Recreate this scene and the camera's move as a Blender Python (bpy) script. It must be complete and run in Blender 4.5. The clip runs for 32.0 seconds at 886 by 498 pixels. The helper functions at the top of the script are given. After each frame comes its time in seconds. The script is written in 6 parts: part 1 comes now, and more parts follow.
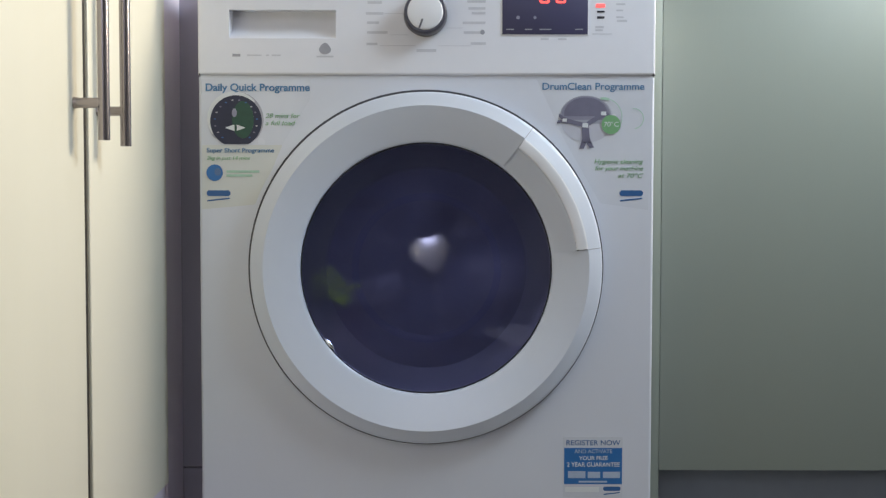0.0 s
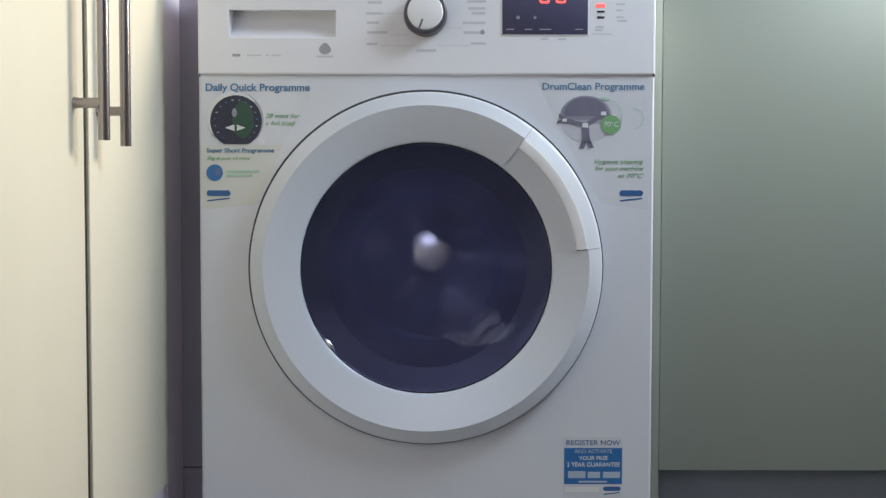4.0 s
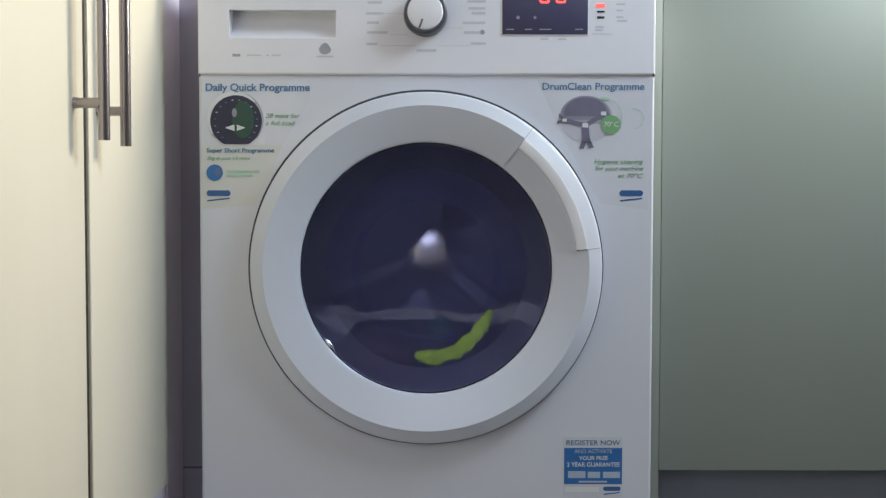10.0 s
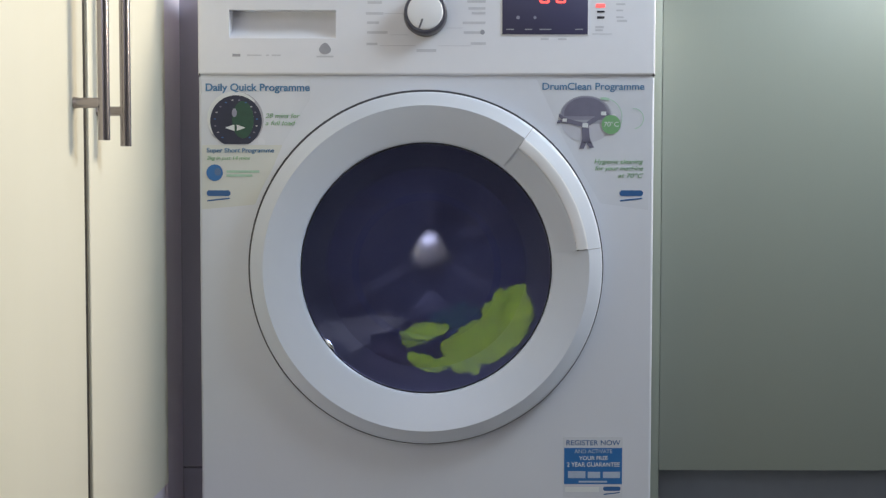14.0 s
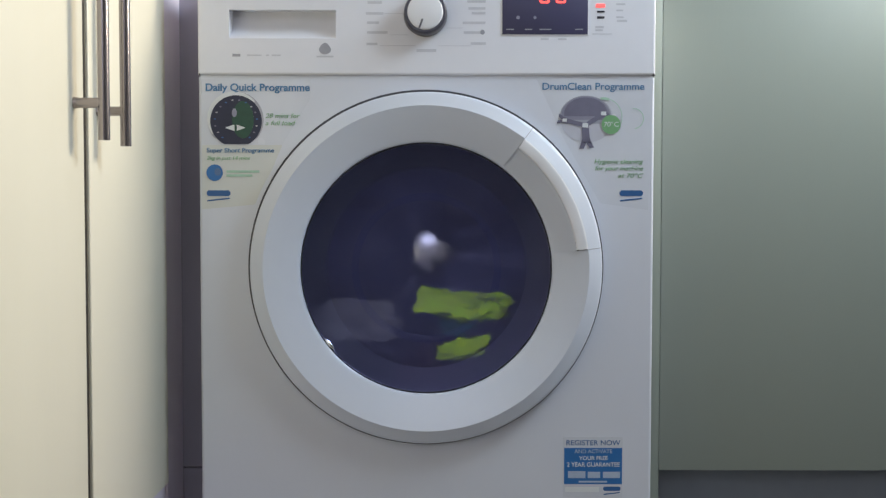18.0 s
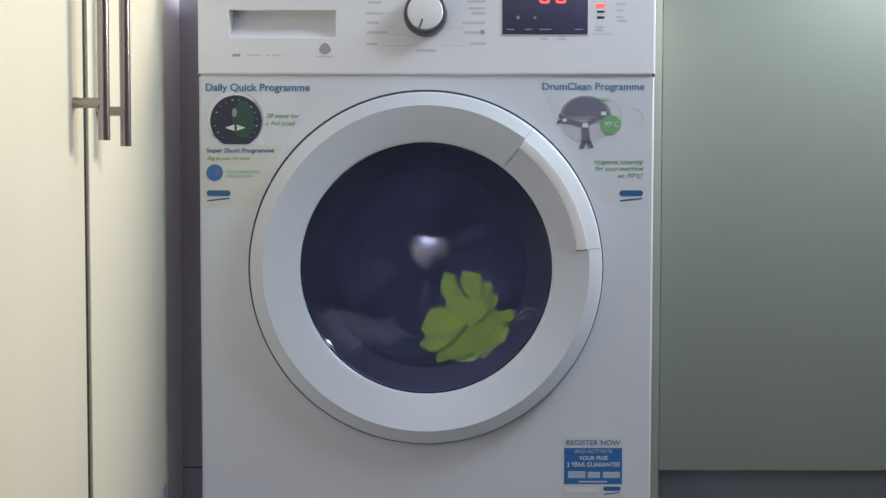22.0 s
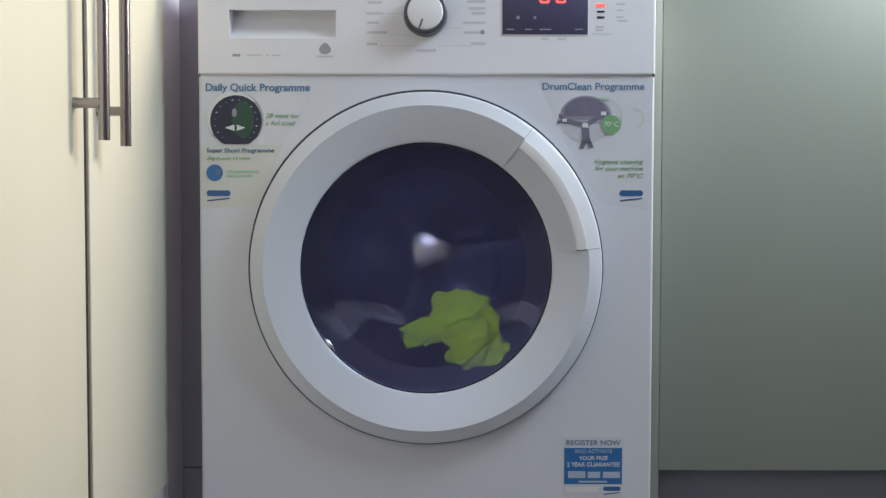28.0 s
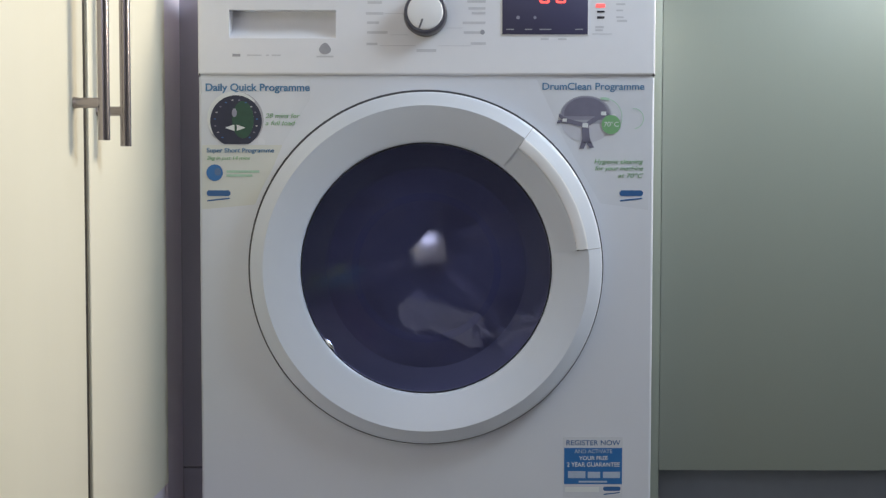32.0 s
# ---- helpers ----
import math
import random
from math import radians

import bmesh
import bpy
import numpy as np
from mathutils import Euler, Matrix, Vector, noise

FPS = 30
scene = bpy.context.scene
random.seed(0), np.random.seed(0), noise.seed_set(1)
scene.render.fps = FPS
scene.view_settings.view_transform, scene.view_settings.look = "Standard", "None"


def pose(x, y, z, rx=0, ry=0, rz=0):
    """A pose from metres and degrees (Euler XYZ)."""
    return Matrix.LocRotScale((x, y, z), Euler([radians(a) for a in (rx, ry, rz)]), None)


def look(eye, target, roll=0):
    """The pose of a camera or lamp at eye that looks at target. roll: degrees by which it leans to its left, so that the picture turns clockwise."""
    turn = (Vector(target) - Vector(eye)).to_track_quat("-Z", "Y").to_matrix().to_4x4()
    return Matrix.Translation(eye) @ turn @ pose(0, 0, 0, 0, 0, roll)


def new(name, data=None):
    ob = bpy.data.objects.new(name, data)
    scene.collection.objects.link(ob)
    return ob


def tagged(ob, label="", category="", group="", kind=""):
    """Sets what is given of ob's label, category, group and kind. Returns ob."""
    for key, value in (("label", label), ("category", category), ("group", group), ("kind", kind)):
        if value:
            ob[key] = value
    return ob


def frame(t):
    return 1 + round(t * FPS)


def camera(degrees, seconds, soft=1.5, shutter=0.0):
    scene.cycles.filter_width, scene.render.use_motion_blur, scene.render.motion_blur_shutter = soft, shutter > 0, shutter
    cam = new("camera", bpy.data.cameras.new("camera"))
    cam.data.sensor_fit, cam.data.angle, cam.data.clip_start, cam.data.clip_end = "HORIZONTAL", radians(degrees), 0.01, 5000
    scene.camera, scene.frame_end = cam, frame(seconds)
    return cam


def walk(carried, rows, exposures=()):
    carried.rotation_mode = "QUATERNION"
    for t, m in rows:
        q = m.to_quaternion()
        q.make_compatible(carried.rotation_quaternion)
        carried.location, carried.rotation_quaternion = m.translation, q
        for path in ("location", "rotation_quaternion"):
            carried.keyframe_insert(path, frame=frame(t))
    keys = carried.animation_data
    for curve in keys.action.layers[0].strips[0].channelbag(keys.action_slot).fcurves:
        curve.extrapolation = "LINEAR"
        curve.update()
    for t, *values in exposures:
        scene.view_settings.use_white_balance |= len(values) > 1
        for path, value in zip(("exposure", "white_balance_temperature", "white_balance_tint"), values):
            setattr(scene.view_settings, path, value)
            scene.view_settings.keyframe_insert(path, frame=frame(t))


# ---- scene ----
cam = camera(47.0, 32.0, soft=1.3, shutter=0.9)
VIEW = Matrix.Translation((0.0217, -1.3401, 0.5395)) @ pose(0, 0, 0, 90 - 2.381, 0, 0) @ pose(0, 0, 0, 0, 0, 0.08)
walk(cam, [(0.0, VIEW), (32.0, VIEW)], exposures=[(0.0, 0.0), (3.0, 0.02), (10.0, 0.0), (25.0, 0.0), (29.0, -0.07), (31.0, -0.08), (32.0, -0.04)])

# ---- light ----
world = bpy.data.worlds.new("world")
world.use_nodes = True
scene.world = world
world.node_tree.nodes["Background"].inputs["Color"].default_value = (0.55, 0.6, 0.75, 1)
world.node_tree.nodes["Background"].inputs["Strength"].default_value = 0.05


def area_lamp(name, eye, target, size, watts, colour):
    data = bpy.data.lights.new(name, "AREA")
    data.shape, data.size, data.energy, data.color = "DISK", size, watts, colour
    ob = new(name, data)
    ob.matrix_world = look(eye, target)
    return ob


area_lamp("worktop_lamp", (1.00, 0.115, 1.20), (-0.35, -0.80, 1.65), 0.42, 24.0, (1.0, 0.90, 0.74))
# unseen source behind the camera; its kind is assumed
area_lamp("rear_lamp", (-0.22, -3.02, 1.69), (0.0, -0.4, 0.9), 1.22, 8.4, (0.77, 0.80, 1.0))
# added fill for the control panel's right side, hung unseen in mid-room
area_lamp("right_fill_lamp", (0.95, -0.40, 1.50), (0.38, -0.02, 1.00), 0.50, 13.6, (0.71, 0.845, 1.0))

# ---- materials ----


def material(name, colour, rough=0.5, metal=0.0, grain=0.06, scale=40.0, bump=0.0, bump_scale=300.0, coat=0.0, emit=0.0,
             blotch=0.05, stretch=(1, 1, 1), sheen=0.0):
    """A surface with variation at two scales and fine relief."""
    m = bpy.data.materials.new(name)
    m.use_nodes = True
    nt = m.node_tree
    n, l = nt.nodes, nt.links
    b = n["Principled BSDF"]
    b.inputs["Metallic"].default_value = metal
    b.inputs["Coat Weight"].default_value = coat
    b.inputs["Coat Roughness"].default_value = 0.12
    b.inputs["Sheen Weight"].default_value = sheen
    co = n.new("ShaderNodeTexCoord")
    mp = n.new("ShaderNodeMapping")
    mp.inputs["Scale"].default_value = stretch
    l.new(co.outputs["Object"], mp.inputs["Vector"])
    fine = n.new("ShaderNodeTexNoise")
    fine.inputs["Scale"].default_value, fine.inputs["Detail"].default_value = scale, 5
    big = n.new("ShaderNodeTexNoise")
    big.inputs["Scale"].default_value, big.inputs["Detail"].default_value = scale / 9, 3
    l.new(mp.outputs[0], fine.inputs["Vector"])
    l.new(mp.outputs[0], big.inputs["Vector"])
    add = n.new("ShaderNodeMath")
    add.operation = "MULTIPLY_ADD"
    l.new(fine.outputs["Fac"], add.inputs[0])
    add.inputs[1].default_value = grain * 2
    add.inputs[2].default_value = 1 - grain - blotch
    add2 = n.new("ShaderNodeMath")
    add2.operation = "MULTIPLY_ADD"
    l.new(big.outputs["Fac"], add2.inputs[0])
    add2.inputs[1].default_value = blotch * 2
    l.new(add.outputs[0], add2.inputs[2])
    mul = n.new("ShaderNodeVectorMath")
    mul.operation = "SCALE"
    mul.inputs[0].default_value = colour
    l.new(add2.outputs[0], mul.inputs["Scale"])
    l.new(mul.outputs[0], b.inputs["Base Color"])
    ro = n.new("ShaderNodeMath")
    ro.operation = "MULTIPLY_ADD"
    l.new(big.outputs["Fac"], ro.inputs[0])
    ro.inputs[1].default_value = 0.12
    ro.inputs[2].default_value = max(0.02, rough - 0.06)
    l.new(ro.outputs[0], b.inputs["Roughness"])
    if bump:
        t = n.new("ShaderNodeTexNoise")
        t.inputs["Scale"].default_value, t.inputs["Detail"].default_value = bump_scale, 3
        l.new(mp.outputs[0], t.inputs["Vector"])
        bp = n.new("ShaderNodeBump")
        bp.inputs["Strength"].default_value, bp.inputs["Distance"].default_value = bump, 0.002
        l.new(t.outputs["Fac"], bp.inputs["Height"])
        l.new(bp.outputs[0], b.inputs["Normal"])
    if emit:
        b.inputs["Emission Color"].default_value = (*colour, 1)
        b.inputs["Emission Strength"].default_value = emit
    return m


def tinted_glass(name, tint, gloss_rough=0.03, lift=1.0, gloss=(0.42, 0.45, 1.0), film=0.0, cloud=(0.195, 0.22, 0.56), wet_blur=0.0):
    """Thin tinted glass: it lets light straight through, mirrors by Fresnel, and carries a streaky diffuse layer for
    the haze of reflections.
    """
    m = bpy.data.materials.new(name)
    m.use_nodes = True
    n, l = m.node_tree.nodes, m.node_tree.links
    n.remove(n["Principled BSDF"])
    out = n["Material Output"]
    tr = n.new("ShaderNodeBsdfRefraction" if wet_blur else "ShaderNodeBsdfTransparent")
    tr.inputs["Color"].default_value = (*tint, 1)
    if wet_blur:
        tr.inputs["IOR"].default_value, tr.inputs["Roughness"].default_value = 1.06, wet_blur
    gl = n.new("ShaderNodeBsdfGlossy")
    gl.inputs["Color"].default_value = (*gloss, 1)
    gl.inputs["Roughness"].default_value = gloss_rough
    fr = n.new("ShaderNodeFresnel")
    fr.inputs["IOR"].default_value = 1.5
    up = n.new("ShaderNodeMath")
    up.operation = "MULTIPLY"
    up.inputs[1].default_value = lift
    l.new(fr.outputs[0], up.inputs[0])
    mix = n.new("ShaderNodeMixShader")
    l.new(up.outputs[0], mix.inputs[0])
    l.new(tr.outputs[0], mix.inputs[1])
    l.new(gl.outputs[0], mix.inputs[2])
    top = mix
    # bluish diffuse layer painted in place of the reflected haze
    if film:
        co = n.new("ShaderNodeTexCoord")
        mp = n.new("ShaderNodeMapping")
        mp.inputs["Rotation"].default_value = (0, radians(28), 0)
        mp.inputs["Scale"].default_value = (8, 8, 15)
        l.new(co.outputs["Object"], mp.inputs["Vector"])
        haze_noise = n.new("ShaderNodeTexNoise")
        haze_noise.inputs["Scale"].default_value, haze_noise.inputs["Detail"].default_value, haze_noise.inputs["Distortion"].default_value = 1.0, 4, 1.2
        l.new(mp.outputs[0], haze_noise.inputs["Vector"])
        wet = n.new("ShaderNodeMapRange")
        wet.inputs["From Min"].default_value, wet.inputs["From Max"].default_value = 0.32, 0.75
        wet.inputs["To Min"].default_value, wet.inputs["To Max"].default_value = film * 0.4, film * 1.85
        l.new(haze_noise.outputs["Fac"], wet.inputs["Value"])
        haze = n.new("ShaderNodeBsdfDiffuse")
        haze.inputs["Color"].default_value = (*cloud, 1)
        top = n.new("ShaderNodeMixShader")
        l.new(wet.outputs["Result"], top.inputs[0])
        l.new(mix.outputs[0], top.inputs[1])
        l.new(haze.outputs[0], top.inputs[2])
    l.new(top.outputs[0], out.inputs["Surface"])
    return m


ENAMEL = material("white_enamel", (0.69, 0.71, 0.76), 0.32, grain=0.015, scale=30, bump=0.02, bump_scale=900, coat=0.3, blotch=0.02)
FASCIA = material("white_plastic", (0.82, 0.82, 0.85), 0.38, grain=0.015, scale=60, bump=0.03, bump_scale=1500, blotch=0.02)
RING = material("door_plastic", (0.655, 0.695, 0.765), 0.30, grain=0.015, scale=40, bump=0.02, bump_scale=1500, coat=0.2, blotch=0.03)
HANDLE_W = material("handle_plastic", (0.84, 0.84, 0.85), 0.35, grain=0.02, scale=60, blotch=0.02)
RUBBER = material("grey_rubber", (0.062, 0.062, 0.072), 0.6, grain=0.1, bump=0.2)
# one drum steel: shade put into the back's colour, lifted on the wall
STEEL_SHADED = material("drum_steel_shaded", (0.056, 0.059, 0.100), 0.60, metal=1.0, grain=0.04, scale=20)
STEEL_LIFTED = material("drum_steel_lifted", (0.112, 0.115, 0.165), 0.55, metal=1.0, grain=0.05, scale=20)
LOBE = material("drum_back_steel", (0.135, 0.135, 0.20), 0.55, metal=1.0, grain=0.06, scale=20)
STAR = material("polished_steel", (0.86, 0.84, 0.90), 0.20, metal=1.0, grain=0.10, scale=60)
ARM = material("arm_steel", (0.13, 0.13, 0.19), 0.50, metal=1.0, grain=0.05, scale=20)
PADDLE = material("grey_paddle_plastic", (0.10, 0.10, 0.12), 0.35, grain=0.06)
SEAM_GREY = material("joint_grey", (0.30, 0.30, 0.32), 0.6, grain=0.05)
DARK_BROWN = material("gap_shadow_brown", (0.028, 0.022, 0.016), 0.6, grain=0.1)
DARK = material("dark_plastic", (0.022, 0.022, 0.028), 0.4, grain=0.1)
DOOR_CREAM = material("cream_foil", (0.78, 0.74, 0.60), 0.42, grain=0.03, scale=16, bump=0.06, bump_scale=160, blotch=0.03, stretch=(1, 1, 0.12))
DOOR_GREY = material("grey_green_foil", (0.302, 0.333, 0.280), 0.42, grain=0.03, scale=16, bump=0.06, bump_scale=160, blotch=0.06, stretch=(1, 1, 0.12))
# board darkened so that the door gaps read as shaded
CARCASS = material("carcass_board", (0.10, 0.095, 0.085), 0.6, grain=0.05, blotch=0.05)
# one post board in two copies, the front's shade set in its colour
POST_SHADED = material("post_board_shaded", (0.34, 0.32, 0.375), 0.55, grain=0.06, blotch=0.06, stretch=(1, 1, 0.1))
POST_LIT = material("post_board_lit", (0.78, 0.71, 0.80), 0.55, grain=0.06, blotch=0.06, stretch=(1, 1, 0.1))
PLINTH = material("plinth_board", (0.27, 0.295, 0.33), 0.6, grain=0.08, blotch=0.08)
NICKEL = material("brushed_nickel", (0.33, 0.30, 0.305), 0.25, metal=1.0, grain=0.05, scale=300, stretch=(1, 1, 0.02))
FLOOR_M = material("vinyl_floor", (0.15, 0.145, 0.14), 0.5, grain=0.12, scale=25, bump=0.1, blotch=0.1)
WALL_M = material("wall_paint", (0.50, 0.50, 0.50), 0.8, grain=0.04, scale=20, bump=0.1, bump_scale=250)
CEIL_M = material("ceiling_paint", (0.75, 0.75, 0.75), 0.85, grain=0.03, scale=20)
FILM = material("sticker_film", (0.69, 0.71, 0.755), 0.25, grain=0.02, blotch=0.10, scale=60, coat=0.4)
FILM_CREAM = material("sticker_cream", (0.66, 0.67, 0.63), 0.28, grain=0.02, blotch=0.04, scale=60, coat=0.3)
INK_BLUE = material("blue_ink", (0.035, 0.12, 0.30), 0.4, grain=0.1, scale=200)
INK_PALE = material("pale_blue_ink", (0.10, 0.18, 0.33), 0.4, grain=0.1, scale=200)
INK_TITLE = material("title_blue_ink", (0.075, 0.205, 0.37), 0.4, grain=0.12, scale=200)
INK_GREEN = material("green_ink", (0.20, 0.42, 0.20), 0.4, grain=0.12, scale=200)
INK_PALE_GREEN = material("pale_green_ink", (0.40, 0.60, 0.46), 0.4, grain=0.12, scale=200)
INK_GREY = material("grey_ink", (0.38, 0.38, 0.41), 0.5, grain=0.1, scale=200)
INK_FAINT = material("faint_grey_ink", (0.63, 0.63, 0.66), 0.5, grain=0.08, scale=200)
INK_WHITE = material("white_ink", (0.72, 0.74, 0.74), 0.5, grain=0.05, scale=200)
INK_SOFT = material("soft_white_ink", (0.42, 0.50, 0.62), 0.5, grain=0.08, scale=200)
SILVER_PRINT = material("silver_print", (0.40, 0.40, 0.44), 0.35, grain=0.08, blotch=0.2, scale=120)
LILAC_PRINT = material("lilac_print", (0.55, 0.555, 0.61), 0.3, grain=0.05, blotch=0.2, scale=90)
PHOTO_DARK = material("dark_print", (0.022, 0.026, 0.055), 0.3, grain=0.2, blotch=0.3, scale=120)
PHOTO_PURPLE = material("purple_print", (0.17, 0.165, 0.225), 0.3, grain=0.15, blotch=0.35, scale=90)
PHOTO_MID = material("mauve_print", (0.26, 0.255, 0.32), 0.3, grain=0.12, blotch=0.3, scale=90)
PHOTO_GREY = material("grey_print", (0.36, 0.37, 0.42), 0.3, grain=0.1, blotch=0.25, scale=90)
PHOTO_GREEN = material("dial_green_print", (0.022, 0.080, 0.050), 0.3, grain=0.2, blotch=0.4, scale=120)
LABEL_BLUE = material("blue_label", (0.03, 0.16, 0.42), 0.35, grain=0.05, blotch=0.06, scale=90)
SCREEN = material("display_glass", (0.058, 0.055, 0.115), 0.45, grain=0.05, blotch=0.08, scale=60)
RED_GLOW = material("red_segments", (1.0, 0.10, 0.09), 0.4, grain=0, blotch=0, emit=1.3)
DIM_DOT = material("dim_symbol", (0.28, 0.28, 0.36), 0.4, grain=0.05)
KNOB_DARK = material("knob_black", (0.030, 0.028, 0.042), 0.3, grain=0.08, coat=0.2)
BEAD = material("glint_bead_metal", (0.95, 0.93, 0.9), 0.2, metal=1.0, grain=0.02)
GLASS = tinted_glass("tinted_door_glass", (0.90, 0.92, 1.0), 0.04, 4.2, film=0.070, wet_blur=0.29)
GLASS_RIM = tinted_glass("frosted_glass_edge", (0.88, 0.89, 1.0), 0.40, 2.6, (0.46, 0.49, 0.95), film=0.068, cloud=(0.24, 0.265, 0.44), wet_blur=0.32)
GLASS_RIDGE = tinted_glass("moulded_glass", (0.93, 0.94, 1.0), 0.6, 0.55, (0.6, 0.62, 0.9))
HIVIS = material("hi_vis_cloth", (0.70, 1.0, 0.02), 0.8, grain=0.08, scale=120, bump=1.0, bump_scale=60, blotch=0.36, sheen=0.2)
PALE_CLOTH = material("pale_grey_cloth", (0.31, 0.305, 0.325), 0.85, grain=0.22, scale=90, bump=1.2, bump_scale=45, blotch=0.45)
NAVY_CLOTH = material("navy_cloth", (0.018, 0.017, 0.038), 0.85, grain=0.25, scale=80, bump=0.4, bump_scale=220, blotch=0.35)
MAROON_CLOTH = material("dark_plum_cloth", (0.038, 0.018, 0.040), 0.85, grain=0.25, scale=80, bump=0.4, bump_scale=220, blotch=0.3)
TEAL_CLOTH = material("teal_cloth", (0.03, 0.125, 0.15), 0.85, grain=0.2, scale=80, bump=0.4, bump_scale=220, blotch=0.3)

# ---- mesh helpers ----


def obj(name, bm, mat, parent=None, smooth=False, label="", sharp=35):
    me = bpy.data.meshes.new(name)
    bmesh.ops.recalc_face_normals(bm, faces=bm.faces)
    bm.to_mesh(me)
    bm.free()
    me.materials.append(mat)
    if smooth:
        me.shade_smooth()
        me.set_sharp_from_angle(angle=radians(sharp))
    ob = new(name, me)
    if parent is not None:
        ob.parent = parent
    if label:
        ob["label"] = label
    return ob


def part(name, bm, mat, parent, label="", smooth=True, sharp=35):
    return obj(name, bm, mat, parent, smooth, label, sharp)


def thing(name, at=(0, 0, 0)):
    ob = new(name)
    ob.location = at
    return ob


def add_box(bm, x0, x1, y0, y1, z0, z1, bevel=0.0, segments=2):
    made = bmesh.ops.create_cube(bm, size=1.0, matrix=Matrix.Translation(((x0 + x1) / 2, (y0 + y1) / 2, (z0 + z1) / 2))
                                 @ Matrix.Diagonal((x1 - x0, y1 - y0, z1 - z0, 1)))
    if bevel:
        edges = list({e for v in made["verts"] for e in v.link_edges})
        bmesh.ops.bevel(bm, geom=edges, offset=bevel, segments=segments, profile=0.5, affect="EDGES")
    return bm


def box(*a, **k):
    return add_box(bmesh.new(), *a, **k)


def add_lathe(bm, profile, a0=0.0, a1=360.0, steps=96, cx=0.0, cz=0.0, closed=False):
    """Turns (radius, y) pairs about an axis along y at (cx, cz)."""
    full = abs(a1 - a0) >= 360
    rings = []
    for i in range(steps if full else steps + 1):
        a = radians(a0 + (a1 - a0) * i / steps)
        rings.append([bm.verts.new((cx + r * math.cos(a), y, cz + r * math.sin(a))) for r, y in profile])
    count = len(rings)
    m = len(profile)
    for i in range(count if full else count - 1):
        p, q = rings[i], rings[(i + 1) % count]
        for j in range(m if closed else m - 1):
            k = (j + 1) % m
            bm.faces.new((p[j], p[k], q[k], q[j]))
    if closed and not full:
        bm.faces.new(rings[0])
        bm.faces.new(rings[-1][::-1])
    bmesh.ops.remove_doubles(bm, verts=bm.verts, dist=1e-6)
    return bm


def lathe(*a, **k):
    return add_lathe(bmesh.new(), *a, **k)


def add_plate(bm, points, y, thick=0.0006):
    """A thin flat plate in the plane y, with its outline given as (x, z) and its face towards -y."""
    vs = [bm.verts.new((x, y - thick, z)) for x, z in points]
    ws = [bm.verts.new((x, y, z)) for x, z in points]
    bm.faces.new(vs)
    bm.faces.new(ws[::-1])
    for i in range(len(vs)):
        j = (i + 1) % len(vs)
        bm.faces.new((vs[i], ws[i], ws[j], vs[j]))
    return bm


def plate(points, y, thick=0.0006):
    return add_plate(bmesh.new(), points, y, thick)


def rect(x0, x1, z0, z1):
    return [(x0, z0), (x1, z0), (x1, z1), (x0, z1)]


def oval(cx, cz, rx, rz, steps=40, a0=0, a1=360):
    n = steps if a1 - a0 >= 360 else steps + 1
    return [(cx + rx * math.cos(radians(a0 + (a1 - a0) * i / steps)), cz + rz * math.sin(radians(a0 + (a1 - a0) * i / steps))) for i in range(n)]


def words(name, text, x, z, height, y, mat, parent, width=0.0, align="LEFT", bold=0.0, shear=0.0):
    """Lettering in the plane y, its base line at (x, z); height is that of a capital, width the whole line's."""
    cu = bpy.data.curves.new(name, "FONT")
    cu.body, cu.size, cu.extrude, cu.offset, cu.shear = text, height / 0.69, 0.0003, bold, shear
    tmp = bpy.data.objects.new(name, cu)
    scene.collection.objects.link(tmp)
    bpy.context.view_layer.update()
    me = bpy.data.meshes.new_from_object(tmp.evaluated_get(bpy.context.evaluated_depsgraph_get()))
    bpy.data.objects.remove(tmp)
    co = np.array([v.co[:] for v in me.vertices])
    x0, x1 = co[:, 0].min(), co[:, 0].max()
    s = width / (x1 - x0) if width else 1.0
    shift = {"LEFT": 0, "CENTER": 0.5, "RIGHT": 1}[align] * (x1 - x0)
    for v in me.vertices:
        v.co = (x + (v.co.x - x0 - shift) * s, y - v.co.z, z + v.co.y)
    me.materials.clear()
    me.materials.append(mat)
    ob = new(name, me)
    ob.parent = parent
    return ob


